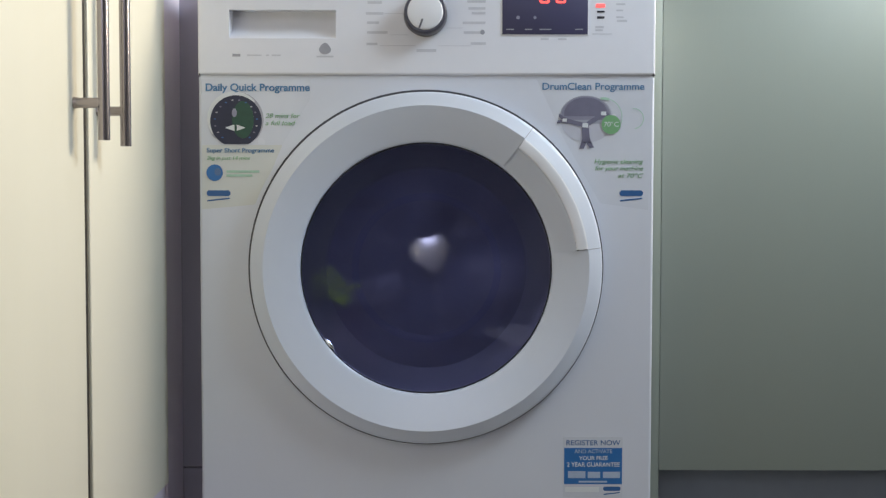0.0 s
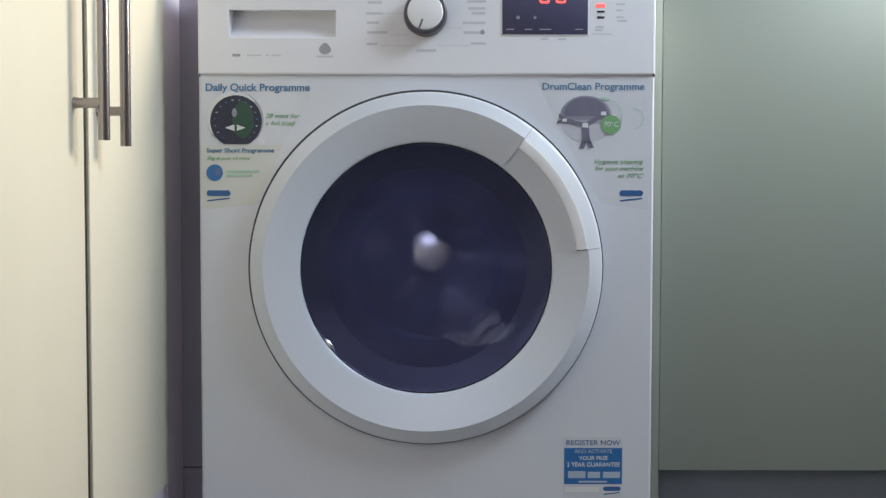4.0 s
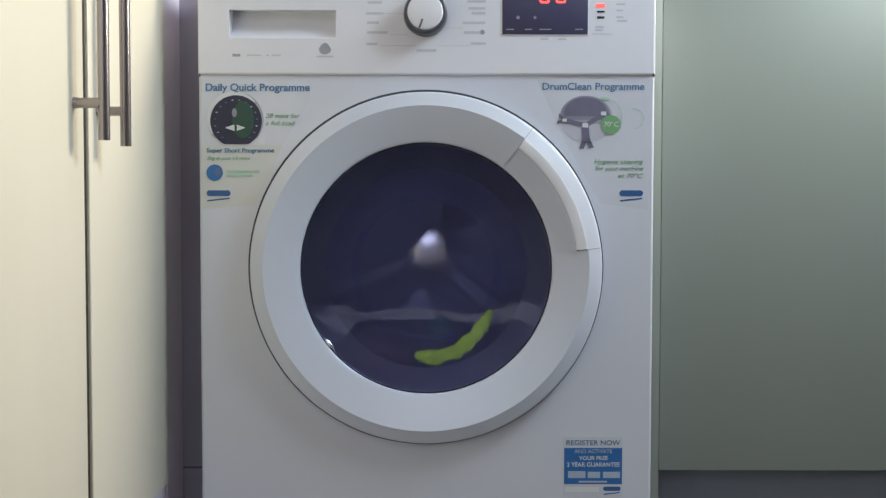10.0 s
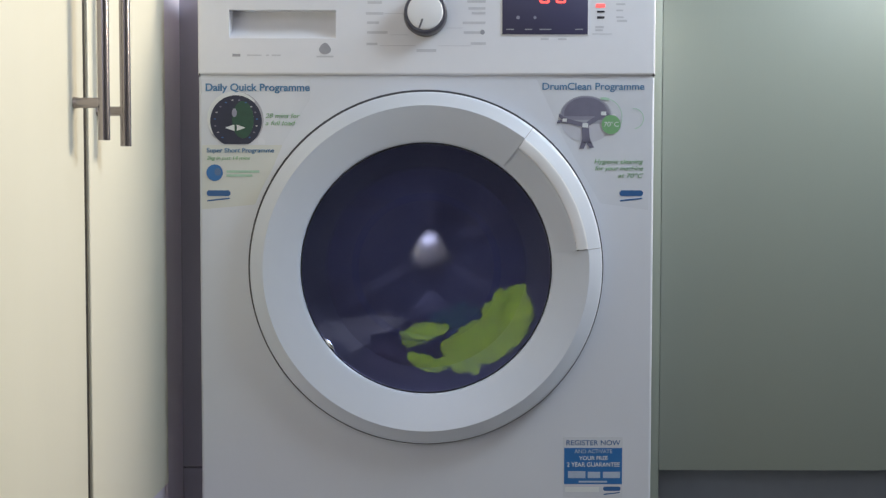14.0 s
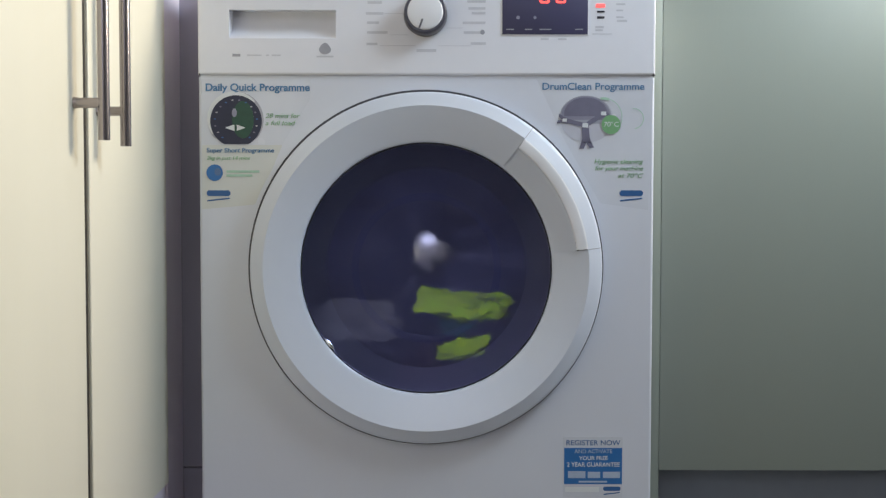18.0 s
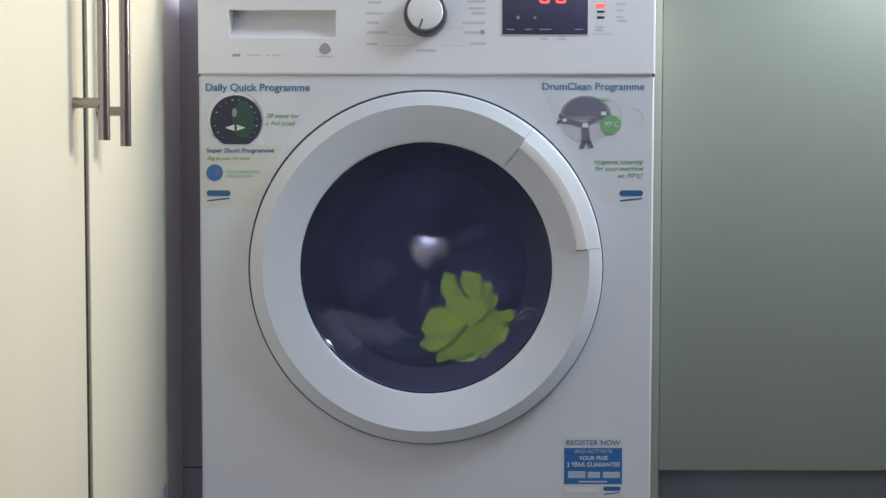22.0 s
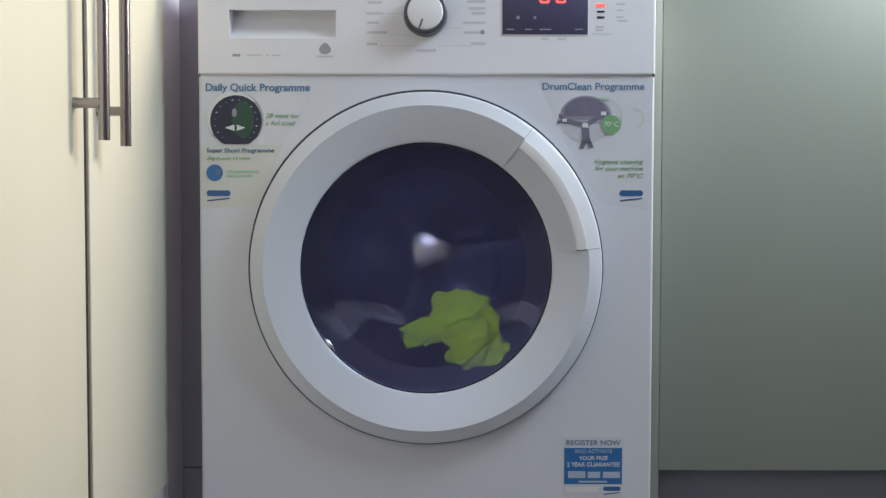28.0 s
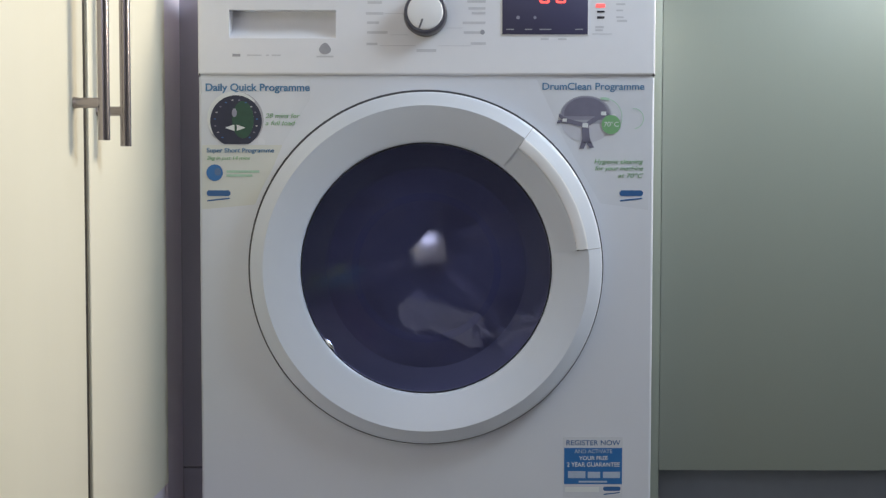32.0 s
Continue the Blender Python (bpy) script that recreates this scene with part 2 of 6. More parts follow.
def flap(a, d, c, seed, folds, nx=36, nz=22):
    """A creased piece of cloth: half-length a, fold depth d, half-height c."""
    rnd = random.Random(seed)
    p = [rnd.uniform(0, 6.28) for _ in range(7)]
    bm = bmesh.new()
    sides = []
    for off in (-0.0011, 0.0011):
        grid = []
        for i in range(nx + 1):
            u = 2 * i / nx - 1
            hh = c * (1 - 0.72 * abs(u) ** 3) * (1 + 0.20 * math.sin(3.3 * u + p[0]) + 0.10 * math.sin(8.1 * u + p[1]))
            mid = 0.28 * c * math.sin(1.9 * u + p[2])
            row = []
            for j in range(nz + 1):
                v = 2 * j / nz - 1
                x = a * u * (1 - 0.10 * v * v) + 0.05 * a * math.sin(4.2 * v + p[3])
                y = d * (0.6 * math.sin(folds * 3.14 * v + 1.7 * u + p[4]) + 0.3 * math.sin(2.3 * folds * v - 3.1 * u + p[5]) + 0.25 * math.sin(5.0 * u + 2.0 * v + p[6]))
                row.append(bm.verts.new((x, y + off, mid + hh * v)))
            grid.append(row)
        for r, q in zip(grid, grid[1:]):
            for j in range(nz):
                bm.faces.new((r[j], r[j + 1], q[j + 1], q[j]))
        sides.append(grid)
    rims = []
    for g in sides:
        rims.append([r[0] for r in g] + g[-1][1:] + [r[-1] for r in g[-2::-1]] + g[0][-2:0:-1])
    n = len(rims[0])
    for i in range(n):
        k = (i + 1) % n
        bm.faces.new((rims[0][i], rims[0][k], rims[1][k], rims[1][i]))
    return bm


def lump(rx, ry, rz, seed, rough=0.3, folds=4.0, sub=4, taper=0.0, ragged=0.22):
    """A crumpled wad of cloth: half sizes along x (length), y (depth) and z (height)."""
    bm = bmesh.new()
    bmesh.ops.create_icosphere(bm, subdivisions=sub, radius=1.0)
    off = Vector((seed * 3.1, seed * 1.7, seed * 5.3))
    for v in bm.verts:
        p = v.co.copy()
        n1 = noise.noise(p * 1.6 + off)
        n2 = 1 - abs(noise.noise(p * folds + off * 1.3)) * 2
        n3 = noise.noise(p * folds * 2.7 + off)
        k = 1 + rough * (0.60 * n1 + 0.30 * n2 + 0.09 * n3) - rough * 0.12
        th = math.atan2(p.z, p.x)
        k *= 1 + ragged * (0.55 * math.sin(2 * th + seed) + 0.55 * math.sin(3 * th + seed * 2.2) + 0.35 * math.sin(5 * th + seed * 1.3)) * (1 - p.y * p.y)
        t = 1 + taper * p.x
        v.co = (p.x * rx * k, p.y * ry * k, p.z * rz * k * t)
    return bm


def roll(points, radii, flat=0.6, seed=0, around=14, steps=36, lumpy=1.0):
    """A rolled or twisted strip of cloth along a bent line in the plane of x and z; radii are its half widths."""
    bm = bmesh.new()
    pts = [Vector((x, 0, z)) for x, z in points]
    n = len(pts) - 1
    off = Vector((seed * 2.3, seed * 4.1, seed))

    def at(u):
        u = min(max(u, 0), 1) * n
        i = min(int(u), n - 1)
        f = u - i
        a, b, c, d = pts[max(i - 1, 0)], pts[i], pts[i + 1], pts[min(i + 2, n)]
        return 0.5 * ((2 * b) + (c - a) * f + (2 * a - 5 * b + 4 * c - d) * f * f + (3 * b - a - 3 * c + d) * f ** 3)

    def width(u):
        u = min(max(u, 0), 1) * (len(radii) - 1)
        i = min(int(u), len(radii) - 2)
        return radii[i] + (radii[i + 1] - radii[i]) * (u - i)

    rings = []
    for s in range(steps + 1):
        u = s / steps
        c = at(u)
        d = (at(u + 0.01) - at(u - 0.01)).normalized()
        side = Vector((-d.z, 0, d.x))
        cap = math.sqrt(max(0.02, 1 - abs(2 * u - 1) ** 8))
        ring = []
        for k in range(around):
            a = 2 * math.pi * k / around
            w = width(u) * cap * (1 + lumpy * 0.55 * noise.noise(Vector((u * 9, math.cos(a) * 1.3, math.sin(a) * 1.3)) + off)
                                  + lumpy * 0.30 * noise.noise(Vector((u * 26, math.cos(a) * 2.3, math.sin(a) * 2.3)) + off))
            ring.append(bm.verts.new(c + side * (w * math.cos(a)) + Vector((0, w * flat * math.sin(a), 0))))
        rings.append(ring)
    for p, q in zip(rings, rings[1:]):
        for k in range(around):
            j = (k + 1) % around
            bm.faces.new((p[k], p[j], q[j], q[k]))
    bm.faces.new(rings[0])
    bm.faces.new(rings[-1][::-1])
    return bm


# ---- the room ----


def room():
    tagged(obj("floor", box(-0.95, 2.2, -3.0, 0.78, -0.12, 0.0), FLOOR_M), "plain grey vinyl kitchen floor", "floor", kind="structure")
    tagged(obj("wall_north", box(-0.95, 2.2, 0.78, 0.9, 0.0, 2.4), WALL_M), "pale painted wall behind the units", "wall", kind="structure")
    tagged(obj("wall_west", box(-1.07, -0.95, -3.0, 0.9, 0.0, 2.4), WALL_M), "pale painted wall behind cream units", "wall", kind="structure")
    tagged(obj("wall_east", box(2.2, 2.32, -3.0, 0.9, 0.0, 2.4), WALL_M), "pale painted kitchen side wall", "wall", kind="structure")
    # unseen wall; the opening is added to hold the rear lamp
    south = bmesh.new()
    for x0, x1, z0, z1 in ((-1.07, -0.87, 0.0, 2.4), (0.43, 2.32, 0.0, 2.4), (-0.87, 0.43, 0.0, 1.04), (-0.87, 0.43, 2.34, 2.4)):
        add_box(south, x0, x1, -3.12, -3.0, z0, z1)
    tagged(obj("wall_south", south, WALL_M), "pale painted wall with an opening added for the rear lamp", "wall", kind="structure")
    tagged(obj("ceiling", box(-1.07, 2.32, -3.12, 0.9, 2.4, 2.5), CEIL_M), "plain white kitchen ceiling", "ceiling", kind="structure")


LEFT_X = -0.350     # face of the left-hand doors
RIGHT_Y = 0.100     # face of the right-hand door
BASE = 0.164        # underside of the doors


def bar_handle(parent, x, y, z0, z1, wide=0.0058):
    """A round bar on two posts that stand out along +x."""
    bm = bmesh.new()
    bmesh.ops.create_cone(bm, cap_ends=True, segments=24, radius1=wide, radius2=wide, depth=z1 - z0,
                          matrix=Matrix.Translation((x + 0.030, y, (z0 + z1) / 2)))
    for z in (z0 + 0.0375, z1 - 0.0375):
        bmesh.ops.create_cone(bm, cap_ends=True, segments=20, radius1=0.0052, radius2=0.0052, depth=0.029,
                              matrix=Matrix.Translation((x + 0.0145, y, z)) @ Matrix.Rotation(radians(90), 4, "Y"))
        bmesh.ops.create_cone(bm, cap_ends=True, segments=20, radius1=0.0060, radius2=0.0054, depth=0.004,
                              matrix=Matrix.Translation((x + 0.002, y, z)) @ Matrix.Rotation(radians(90), 4, "Y"))
    return part("handle", bm, NICKEL, parent, "brushed nickel bar handle")


def units():
    unit = tagged(thing("base_cabinet", (0, 0, 0)), "cream kitchen cabinet with two doors and bar handles", "cabinet", group="kitchen cabinets")
    part("carcass", box(-0.93, LEFT_X - 0.0215, -0.577, 0.028, BASE, 0.87), CARCASS, unit, "grey board carcass", smooth=False)
    for y0, y1, hy, hz in ((-0.577, -0.2815, -0.309, 0.606), (-0.2665, 0.029, -0.239, 0.604)):
        d = part("door", box(LEFT_X - 0.020, LEFT_X, y0, y1, BASE, 0.868, bevel=0.0018, segments=3), DOOR_CREAM, unit, "smooth cream cabinet door")
        bar_handle(d, LEFT_X, hy, hz, hz + 0.236)
    # dark brown filler that stands for the shadow in the door gap
    part("gap_shadow_strip", box(LEFT_X - 0.020, LEFT_X - 0.0035, -0.2813, -0.2667, BASE, 0.868), DARK_BROWN, unit, "dark brown strip standing in for the shadow between the doors", smooth=False)
    part("plinth", box(LEFT_X - 0.022, LEFT_X - 0.006, -0.577, 0.033, 0.0, BASE - 0.002), POST_LIT, unit, "dark grey plinth board", smooth=False)
    end = tagged(thing("base_cabinet"), "plain cream end cabinet beside the paired doors", "cabinet", group="kitchen cabinets")
    part("carcass", box(-0.93, LEFT_X - 0.0215, -1.18, -0.580, BASE, 0.87), CARCASS, end, "grey board carcass", smooth=False)
    part("door", box(LEFT_X - 0.020, LEFT_X, -1.18, -0.583, BASE, 0.868, bevel=0.0018, segments=3), DOOR_CREAM, end, "smooth cream cabinet door")
    part("plinth", box(LEFT_X - 0.075, LEFT_X - 0.060, -1.18, -0.580, 0.0, BASE - 0.004), PLINTH, end, "dark grey plinth board", smooth=False)

    post = tagged(thing("corner_post"), "L-shaped corner post beside the washing machine, front face coloured as shaded", "corner post")
    part("side_face", box(LEFT_X - 0.022, LEFT_X - 0.003, 0.034, 0.1178, 0.0, 0.87), POST_LIT, post)
    part("front_face", box(LEFT_X - 0.0029, -0.302, 0.118, 0.136, BASE, 0.87), POST_SHADED, post)
    part("plinth_return", box(LEFT_X - 0.0029, -0.302, 0.1195, 0.136, 0.0, BASE - 0.003), POST_SHADED, post, smooth=False)

    right = tagged(thing("base_cabinet"), "grey-green kitchen cabinet beside the washing machine, door shut", "cabinet", group="kitchen cabinets")
    part("end_panel", box(0.3015, 0.3303, RIGHT_Y + 0.0006, 0.70, 0.0, 0.87, bevel=0.0015), DOOR_GREY, right, "grey-green end panel down to the floor")
    part("carcass", box(0.3305, 0.93, RIGHT_Y + 0.0205, 0.70, BASE, 0.87), CARCASS, right, "grey board carcass", smooth=False)
    part("door", box(0.3304, 0.93, RIGHT_Y, RIGHT_Y + 0.020, BASE, 0.868, bevel=0.0007, segments=2), DOOR_GREY, right, "smooth cabinet door without a handle")
    part("plinth", box(0.3305, 0.93, RIGHT_Y + 0.055, RIGHT_Y + 0.070, 0.0, BASE - 0.003), PLINTH, right, "dark grey plinth board", smooth=False)


# ---- the washing machine ----
AX, AZ = -0.0003, 0.4583          # the drum's axis
HALF = 0.2985
SEAM = 0.7100
FRONT = 0.0


def polar(r, a):
    return AX + r * math.cos(radians(a)), AZ + r * math.sin(radians(a))


def shell(machine):
    # front panel with a round hole, closed by side, top and back walls
    bm = bmesh.new()
    zb, zt = 0.018, SEAM - 0.0016
    n = 96
    hole, edge = [], []
    for i in range(n):
        a = 360 * i / n
        hole.append(bm.verts.new((polar(0.205, a)[0], FRONT, polar(0.205, a)[1])))
        c, s = math.cos(radians(a)), math.sin(radians(a))
        k = min((HALF - 0.004 - AX * (1 if c > 0 else -1)) / abs(c) if abs(c) > 1e-9 else 9,
                ((zt - 0.004 - AZ) if s > 0 else (AZ - zb)) / abs(s) if abs(s) > 1e-9 else 9)
        edge.append((AX + c * k, AZ + s * k))
    outer = [bm.verts.new((x, FRONT, z)) for x, z in edge]
    for i in range(n):
        j = (i + 1) % n
        bm.faces.new((hole[i], hole[j], outer[j], outer[i]))
    rim = [bm.verts.new((v.co.x, FRONT + 0.02, v.co.z)) for v in hole]
    for i in range(n):
        j = (i + 1) % n
        bm.faces.new((hole[i], rim[i], rim[j], hole[j]))
    front = part("front_panel", bm, ENAMEL, machine, "white enamelled front panel", smooth=False)
    # sides with rounded front edges
    for sx in (-1, 1):
        bm = bmesh.new()
        prof = [(sx * (HALF - 0.004), FRONT - 0.00005)] + [(sx * (HALF - 0.004 + 0.004 * math.sin(radians(a))), FRONT + 0.004 - 0.004 * math.cos(radians(a)))
                                                   for a in (15, 30, 45, 60, 75, 90)] + [(sx * HALF, 0.50)]
        lo = [bm.verts.new((x, y, zb)) for x, y in prof]
        hi = [bm.verts.new((x, y, zt)) for x, y in prof]
        for i in range(len(prof) - 1):
            bm.faces.new((lo[i], lo[i + 1], hi[i + 1], hi[i]))
        part("side_panel", bm, ENAMEL, machine, "white enamelled side panel")
    part("front_edge", box(-HALF + 0.004, HALF - 0.004, FRONT + 0.0002, 0.02, zt - 0.004, zt), ENAMEL, machine, smooth=False)
    part("seam_strip", box(-HALF + 0.003, HALF - 0.003, FRONT + 0.0002, 0.02, zt + 0.0001, SEAM + 0.0006), ENAMEL, machine, smooth=False)
    part("rear_panel", box(-HALF + 0.001, HALF - 0.001, 0.499, 0.505, zb, SEAM), ENAMEL, machine, smooth=False)
    part("base_plate", box(-HALF + 0.001, HALF - 0.001, 0.03, 0.50, zb, zb + 0.004), ENAMEL, machine, smooth=False)
    for sx in (-1, 1):
        for y in (0.06, 0.44):
            part("foot", lathe_z([(0.022, 0.0), (0.022, 0.008), (0.012, 0.010), (0.012, 0.019)], sx * 0.25, y), DARK, machine)
    # top slab and sides of the control panel
    part("worktop", box(-HALF, HALF, 0.002, 0.50, 0.822, 0.842, bevel=0.004), ENAMEL, machine, "white laminate machine top")
    part("back_panel", box(-HALF, HALF, 0.07, 0.50, SEAM, 0.8215), ENAMEL, machine, smooth=False)
    return front


def lathe_z(profile, cx, cy, steps=20):
    bm = bmesh.new()
    rings = []
    for i in range(steps):
        a = 2 * math.pi * i / steps
        rings.append([bm.verts.new((cx + r * math.cos(a), cy + r * math.sin(a), z)) for r, z in profile])
    for i in range(steps):
        p, q = rings[i], rings[(i + 1) % steps]
        for j in range(len(profile) - 1):
            bm.faces.new((p[j], p[j + 1], q[j + 1], q[j]))
    bm.faces.new([r[0] for r in rings])
    bm.faces.new([r[-1] for r in rings])
    return bm


F_Y = -0.0030      # face of the control panel


def control_panel(machine):
    zt = 0.8215
    hx0, hz1 = (-0.2570, 0.7951)
    hx1, hz0 = (-0.1183, 0.7582)
    bm = bmesh.new()
    # front face with the scooped drawer grip
    xs = (-HALF + 0.003, hx0, hx1, HALF - 0.003)
    zs = (SEAM + 0.004, hz0, hz1, zt)
    for i in range(3):
        for j in range(3):
            if (i, j) != (1, 1):
                bm.faces.new([bm.verts.new((x, F_Y, z)) for x, z in ((xs[i], zs[j]), (xs[i + 1], zs[j]), (xs[i + 1], zs[j + 1]), (xs[i], zs[j + 1]))])
    bmesh.ops.remove_doubles(bm, verts=bm.verts, dist=1e-6)
    # rolled lower edge and flanks
    low = [(F_Y, SEAM + 0.004), (F_Y + 0.0004, SEAM + 0.0024), (F_Y + 0.0014, SEAM + 0.0014), (F_Y + 0.0032, SEAM + 0.0009), (0.02, SEAM + 0.0008)]
    a = [bm.verts.new((-HALF + 0.003, y, z)) for y, z in low]
    b = [bm.verts.new((HALF - 0.003, y, z)) for y, z in low]
    for i in range(len(low) - 1):
        bm.faces.new((a[i], b[i], b[i + 1], a[i + 1]))
    for sx in (-1, 1):
        prof = [(sx * (HALF - 0.003), F_Y), (sx * (HALF - 0.001), F_Y + 0.0006), (sx * HALF, F_Y + 0.003), (sx * HALF, 0.0695)]
        lo = [bm.verts.new((x, y, SEAM + 0.001 + (0.003 if k == 0 else 0.0015 if k == 1 else 0.0))) for k, (x, y) in enumerate(prof)]
        hi = [bm.verts.new((x, y, zt)) for x, y in prof]
        for i in range(len(prof) - 1):
            bm.faces.new((lo[i], lo[i + 1], hi[i + 1], hi[i]))
    panel = part("control_panel", bm, FASCIA, machine, "white plastic control panel")
    # the drawer: a scoop that runs out flush at its lower edge
    bm = bmesh.new()
    deep = 0.026
    w = 8
    prof = [(F_Y, hz1), (F_Y + deep, hz1 + 0.002)] + [(F_Y + deep * math.cos(radians(90 * k / w)) ** 0.8 if k < w else F_Y, hz1 - (hz1 - hz0) * (k / w) ** 0.9) for k in range(1, w + 1)]
    a = [bm.verts.new((hx0, y, z)) for y, z in prof]
    b = [bm.verts.new((hx1, y, z)) for y, z in prof]
    for i in range(len(prof) - 1):
        bm.faces.new((a[i], b[i], b[i + 1], a[i + 1]))
    bm.faces.new(a)
    bm.faces.new(b[::-1])
    part("drawer_grip", bm, FASCIA, panel, "scooped detergent drawer grip")
    # small printed words and the drop mark under the drawer
    y = F_Y - 0.0001
    x0, z0 = (-0.2530, 0.7346)
    x1, z1 = (-0.2427, 0.7380)
    part("printed_bar", plate(rect(x0, x1, z0, z1), y, 0.0002), INK_GREY, panel)
    for u, v in (((-0.2342, 0.8075)[0], (-0.2151, 0.8076)[0]), ((-0.2092, 0.8076)[0], (-0.2055, 0.8076)[0]), ((-0.2019, 0.8076)[0], (-0.1901, 0.8076)[0])):
        part("printed_bar", plate(rect(u, v, z0 + 0.0008, z1 - 0.0008), y, 0.0002), INK_FAINT, panel)
    cx, cz = (-0.1324, 0.7450)
    r = 0.0085
    pts = [(cx + r * 0.92 * math.cos(radians(a)) * (1 - 0.30 * max(0, math.sin(radians(a)))), cz - 0.001 + r * (math.sin(radians(a)) if math.sin(radians(a)) > 0 else 0.75 * math.sin(radians(a)))) for a in range(0, 360, 12)]
    part("drop_mark", plate(pts, y, 0.0003), INK_GREY, panel)
    part("printed_bar", plate(rect(cx - 0.011, cx + 0.011, cz - 0.0115, cz - 0.0092), y, 0.0002), INK_FAINT, panel)
    # programme names round the knob
    for side, rows in ((-1, ((651, 676, 8, 0), (648, 679, 27, 0), (650, 671, 43, 0), (650, 686, 60, 0), (649, 668, 80, 0))),
                       (1, ((826, 858, 6, 0), (828, 858, 18, 0), (834, 858, 26, 0), (818, 858, 43, 0), (820, 850, 60, 0), (832, 859, 79, 0)))):
        for u0, u1, v, _ in rows:
            px0 = 0.02170 + (u0 - 784) * 0.0007409
            px1 = 0.02170 + (u1 - 784) * 0.0007409
            pz = 0.8105 - v * 0.0007425
            part("printed_bar", plate(rect(px0, px1, pz - 0.0016, pz + 0.0016), y, 0.0002), INK_FAINT, panel)
    kx, kz = (-0.0015, 0.7890)
    for v, u0, u1 in ((52, 790, 818), (27, 680, 716), (64, 690, 722), (83, 672, 735), (83, 775, 832)):
        z = 0.8105 - v * 0.0007425
        part("guide_line", plate(rect(0.0217 + (u0 - 784) * 0.0007409, 0.0217 + (u1 - 784) * 0.0007409, z - 0.0003, z + 0.0003), y, 0.0002), INK_FAINT, panel)
    x0, z0 = (-0.0132, 0.7408)
    x1, z1 = (0.0125, 0.7445)
    part("printed_bar", plate(rect(x0, x1, z0, z1), y, 0.0002), INK_FAINT, panel)
    cx, cz = (0.0727, 0.7665)
    part("drop_mark", plate(oval(cx, cz, 0.0030, 0.0032, 16), y, 0.0002), INK_GREY, panel)
    # the knob
    knob = part("knob_base", lathe([(0.0285, F_Y), (0.0280, F_Y - 0.010), (0.0268, F_Y - 0.019), (0.0255, F_Y - 0.0205), (0.0230, F_Y - 0.0205)], cx=kx, cz=kz, steps=48), KNOB_DARK, panel, "black programme knob skirt")
    part("knob_cap", lathe([(0.0001, F_Y - 0.0222), (0.0212, F_Y - 0.0222), (0.0222, F_Y - 0.0219), (0.0228, F_Y - 0.0212), (0.0230, F_Y - 0.0195)], cx=kx, cz=kz, steps=48), HANDLE_W, panel, "white knob cap")
    a = radians(250)
    dx, dz = math.cos(a), math.sin(a)
    px, pz = -dz * 0.0011, dx * 0.0011
    line = [(kx + dx * r0 + s * px, kz + dz * r0 + s * pz) for r0, s in ((0.010, -1), (0.0225, -1), (0.0225, 1), (0.010, 1))]
    part("knob_pointer", plate(line, F_Y - 0.0222, 0.0004), KNOB_DARK, panel, "black pointer line")
    # the display
    x0, z0 = (0.0985, 0.7636)
    x1, z1 = (0.2096, 0.8372)
    bm = bmesh.new()
    add_box(bm, x0 - 0.0016, x1 + 0.0016, F_Y - 0.0008, F_Y + 0.001, z0 - 0.0016, z1 + 0.0016, bevel=0.0004)
    part("display_frame", bm, HANDLE_W, panel, "thin white display surround")
    part("display", box(x0, x1, F_Y - 0.0014, F_Y + 0.001, z0, z1, bevel=0.0003), SCREEN, panel, "dark blue glass display")
    yd = F_Y - 0.0015
    for cx, cz in ((0.1532, 0.8150), (0.1744, 0.8151)):
        w, h, s = 0.0066, 0.0115, 0.0030
        # one digit's lower half: an open-topped run of segments
        outline = [(cx - w, cz - 0.001), (cx - w, cz - h + s * 0.6), (cx - w + s * 0.6, cz - h), (cx + w - s * 0.6, cz - h), (cx + w, cz - h + s * 0.6), (cx + w, cz - 0.001),
                   (cx + w - s, cz - 0.001), (cx + w - s, cz - h + s), (cx - w + s, cz - h + s), (cx - w + s, cz - 0.001)]
        part("red_digit", plate(outline, yd, 0.0002), RED_GLOW, panel, "glowing red display digit")
    for u, s in ((((0.1188, 0.7852)), 0.0024), (((0.1409, 0.7852)), 0.0020)):
        part("display_symbol", plate(oval(u[0], u[1], s, s, 14), yd, 0.0002), DIM_DOT, panel)
    for u0, u1 in (((0.1035, 0.7692), (0.1138, 0.7706)), ((0.1277, 0.7692), (0.1373, 0.7707)), ((0.1468, 0.7692), (0.1622, 0.7707)), ((0.1931, 0.7693), (0.2033, 0.7708))):
        part("display_symbol", plate(rect(u0[0], u1[0], u0[1], u1[1]), yd, 0.0002), INK_GREY, panel)
    for (a0, a1), mat in ((((0.2202, 0.7987), (0.2319, 0.8031)), RED_GLOW), (((0.2217, 0.7922), (0.2313, 0.7944)), KNOB_DARK), (((0.2218, 0.7842), (0.2313, 0.7871)), KNOB_DARK)):
        part("indicator_light", plate(rect(a0[0], a1[0], a0[1], a1[1]), F_Y, 0.0006), mat, panel)
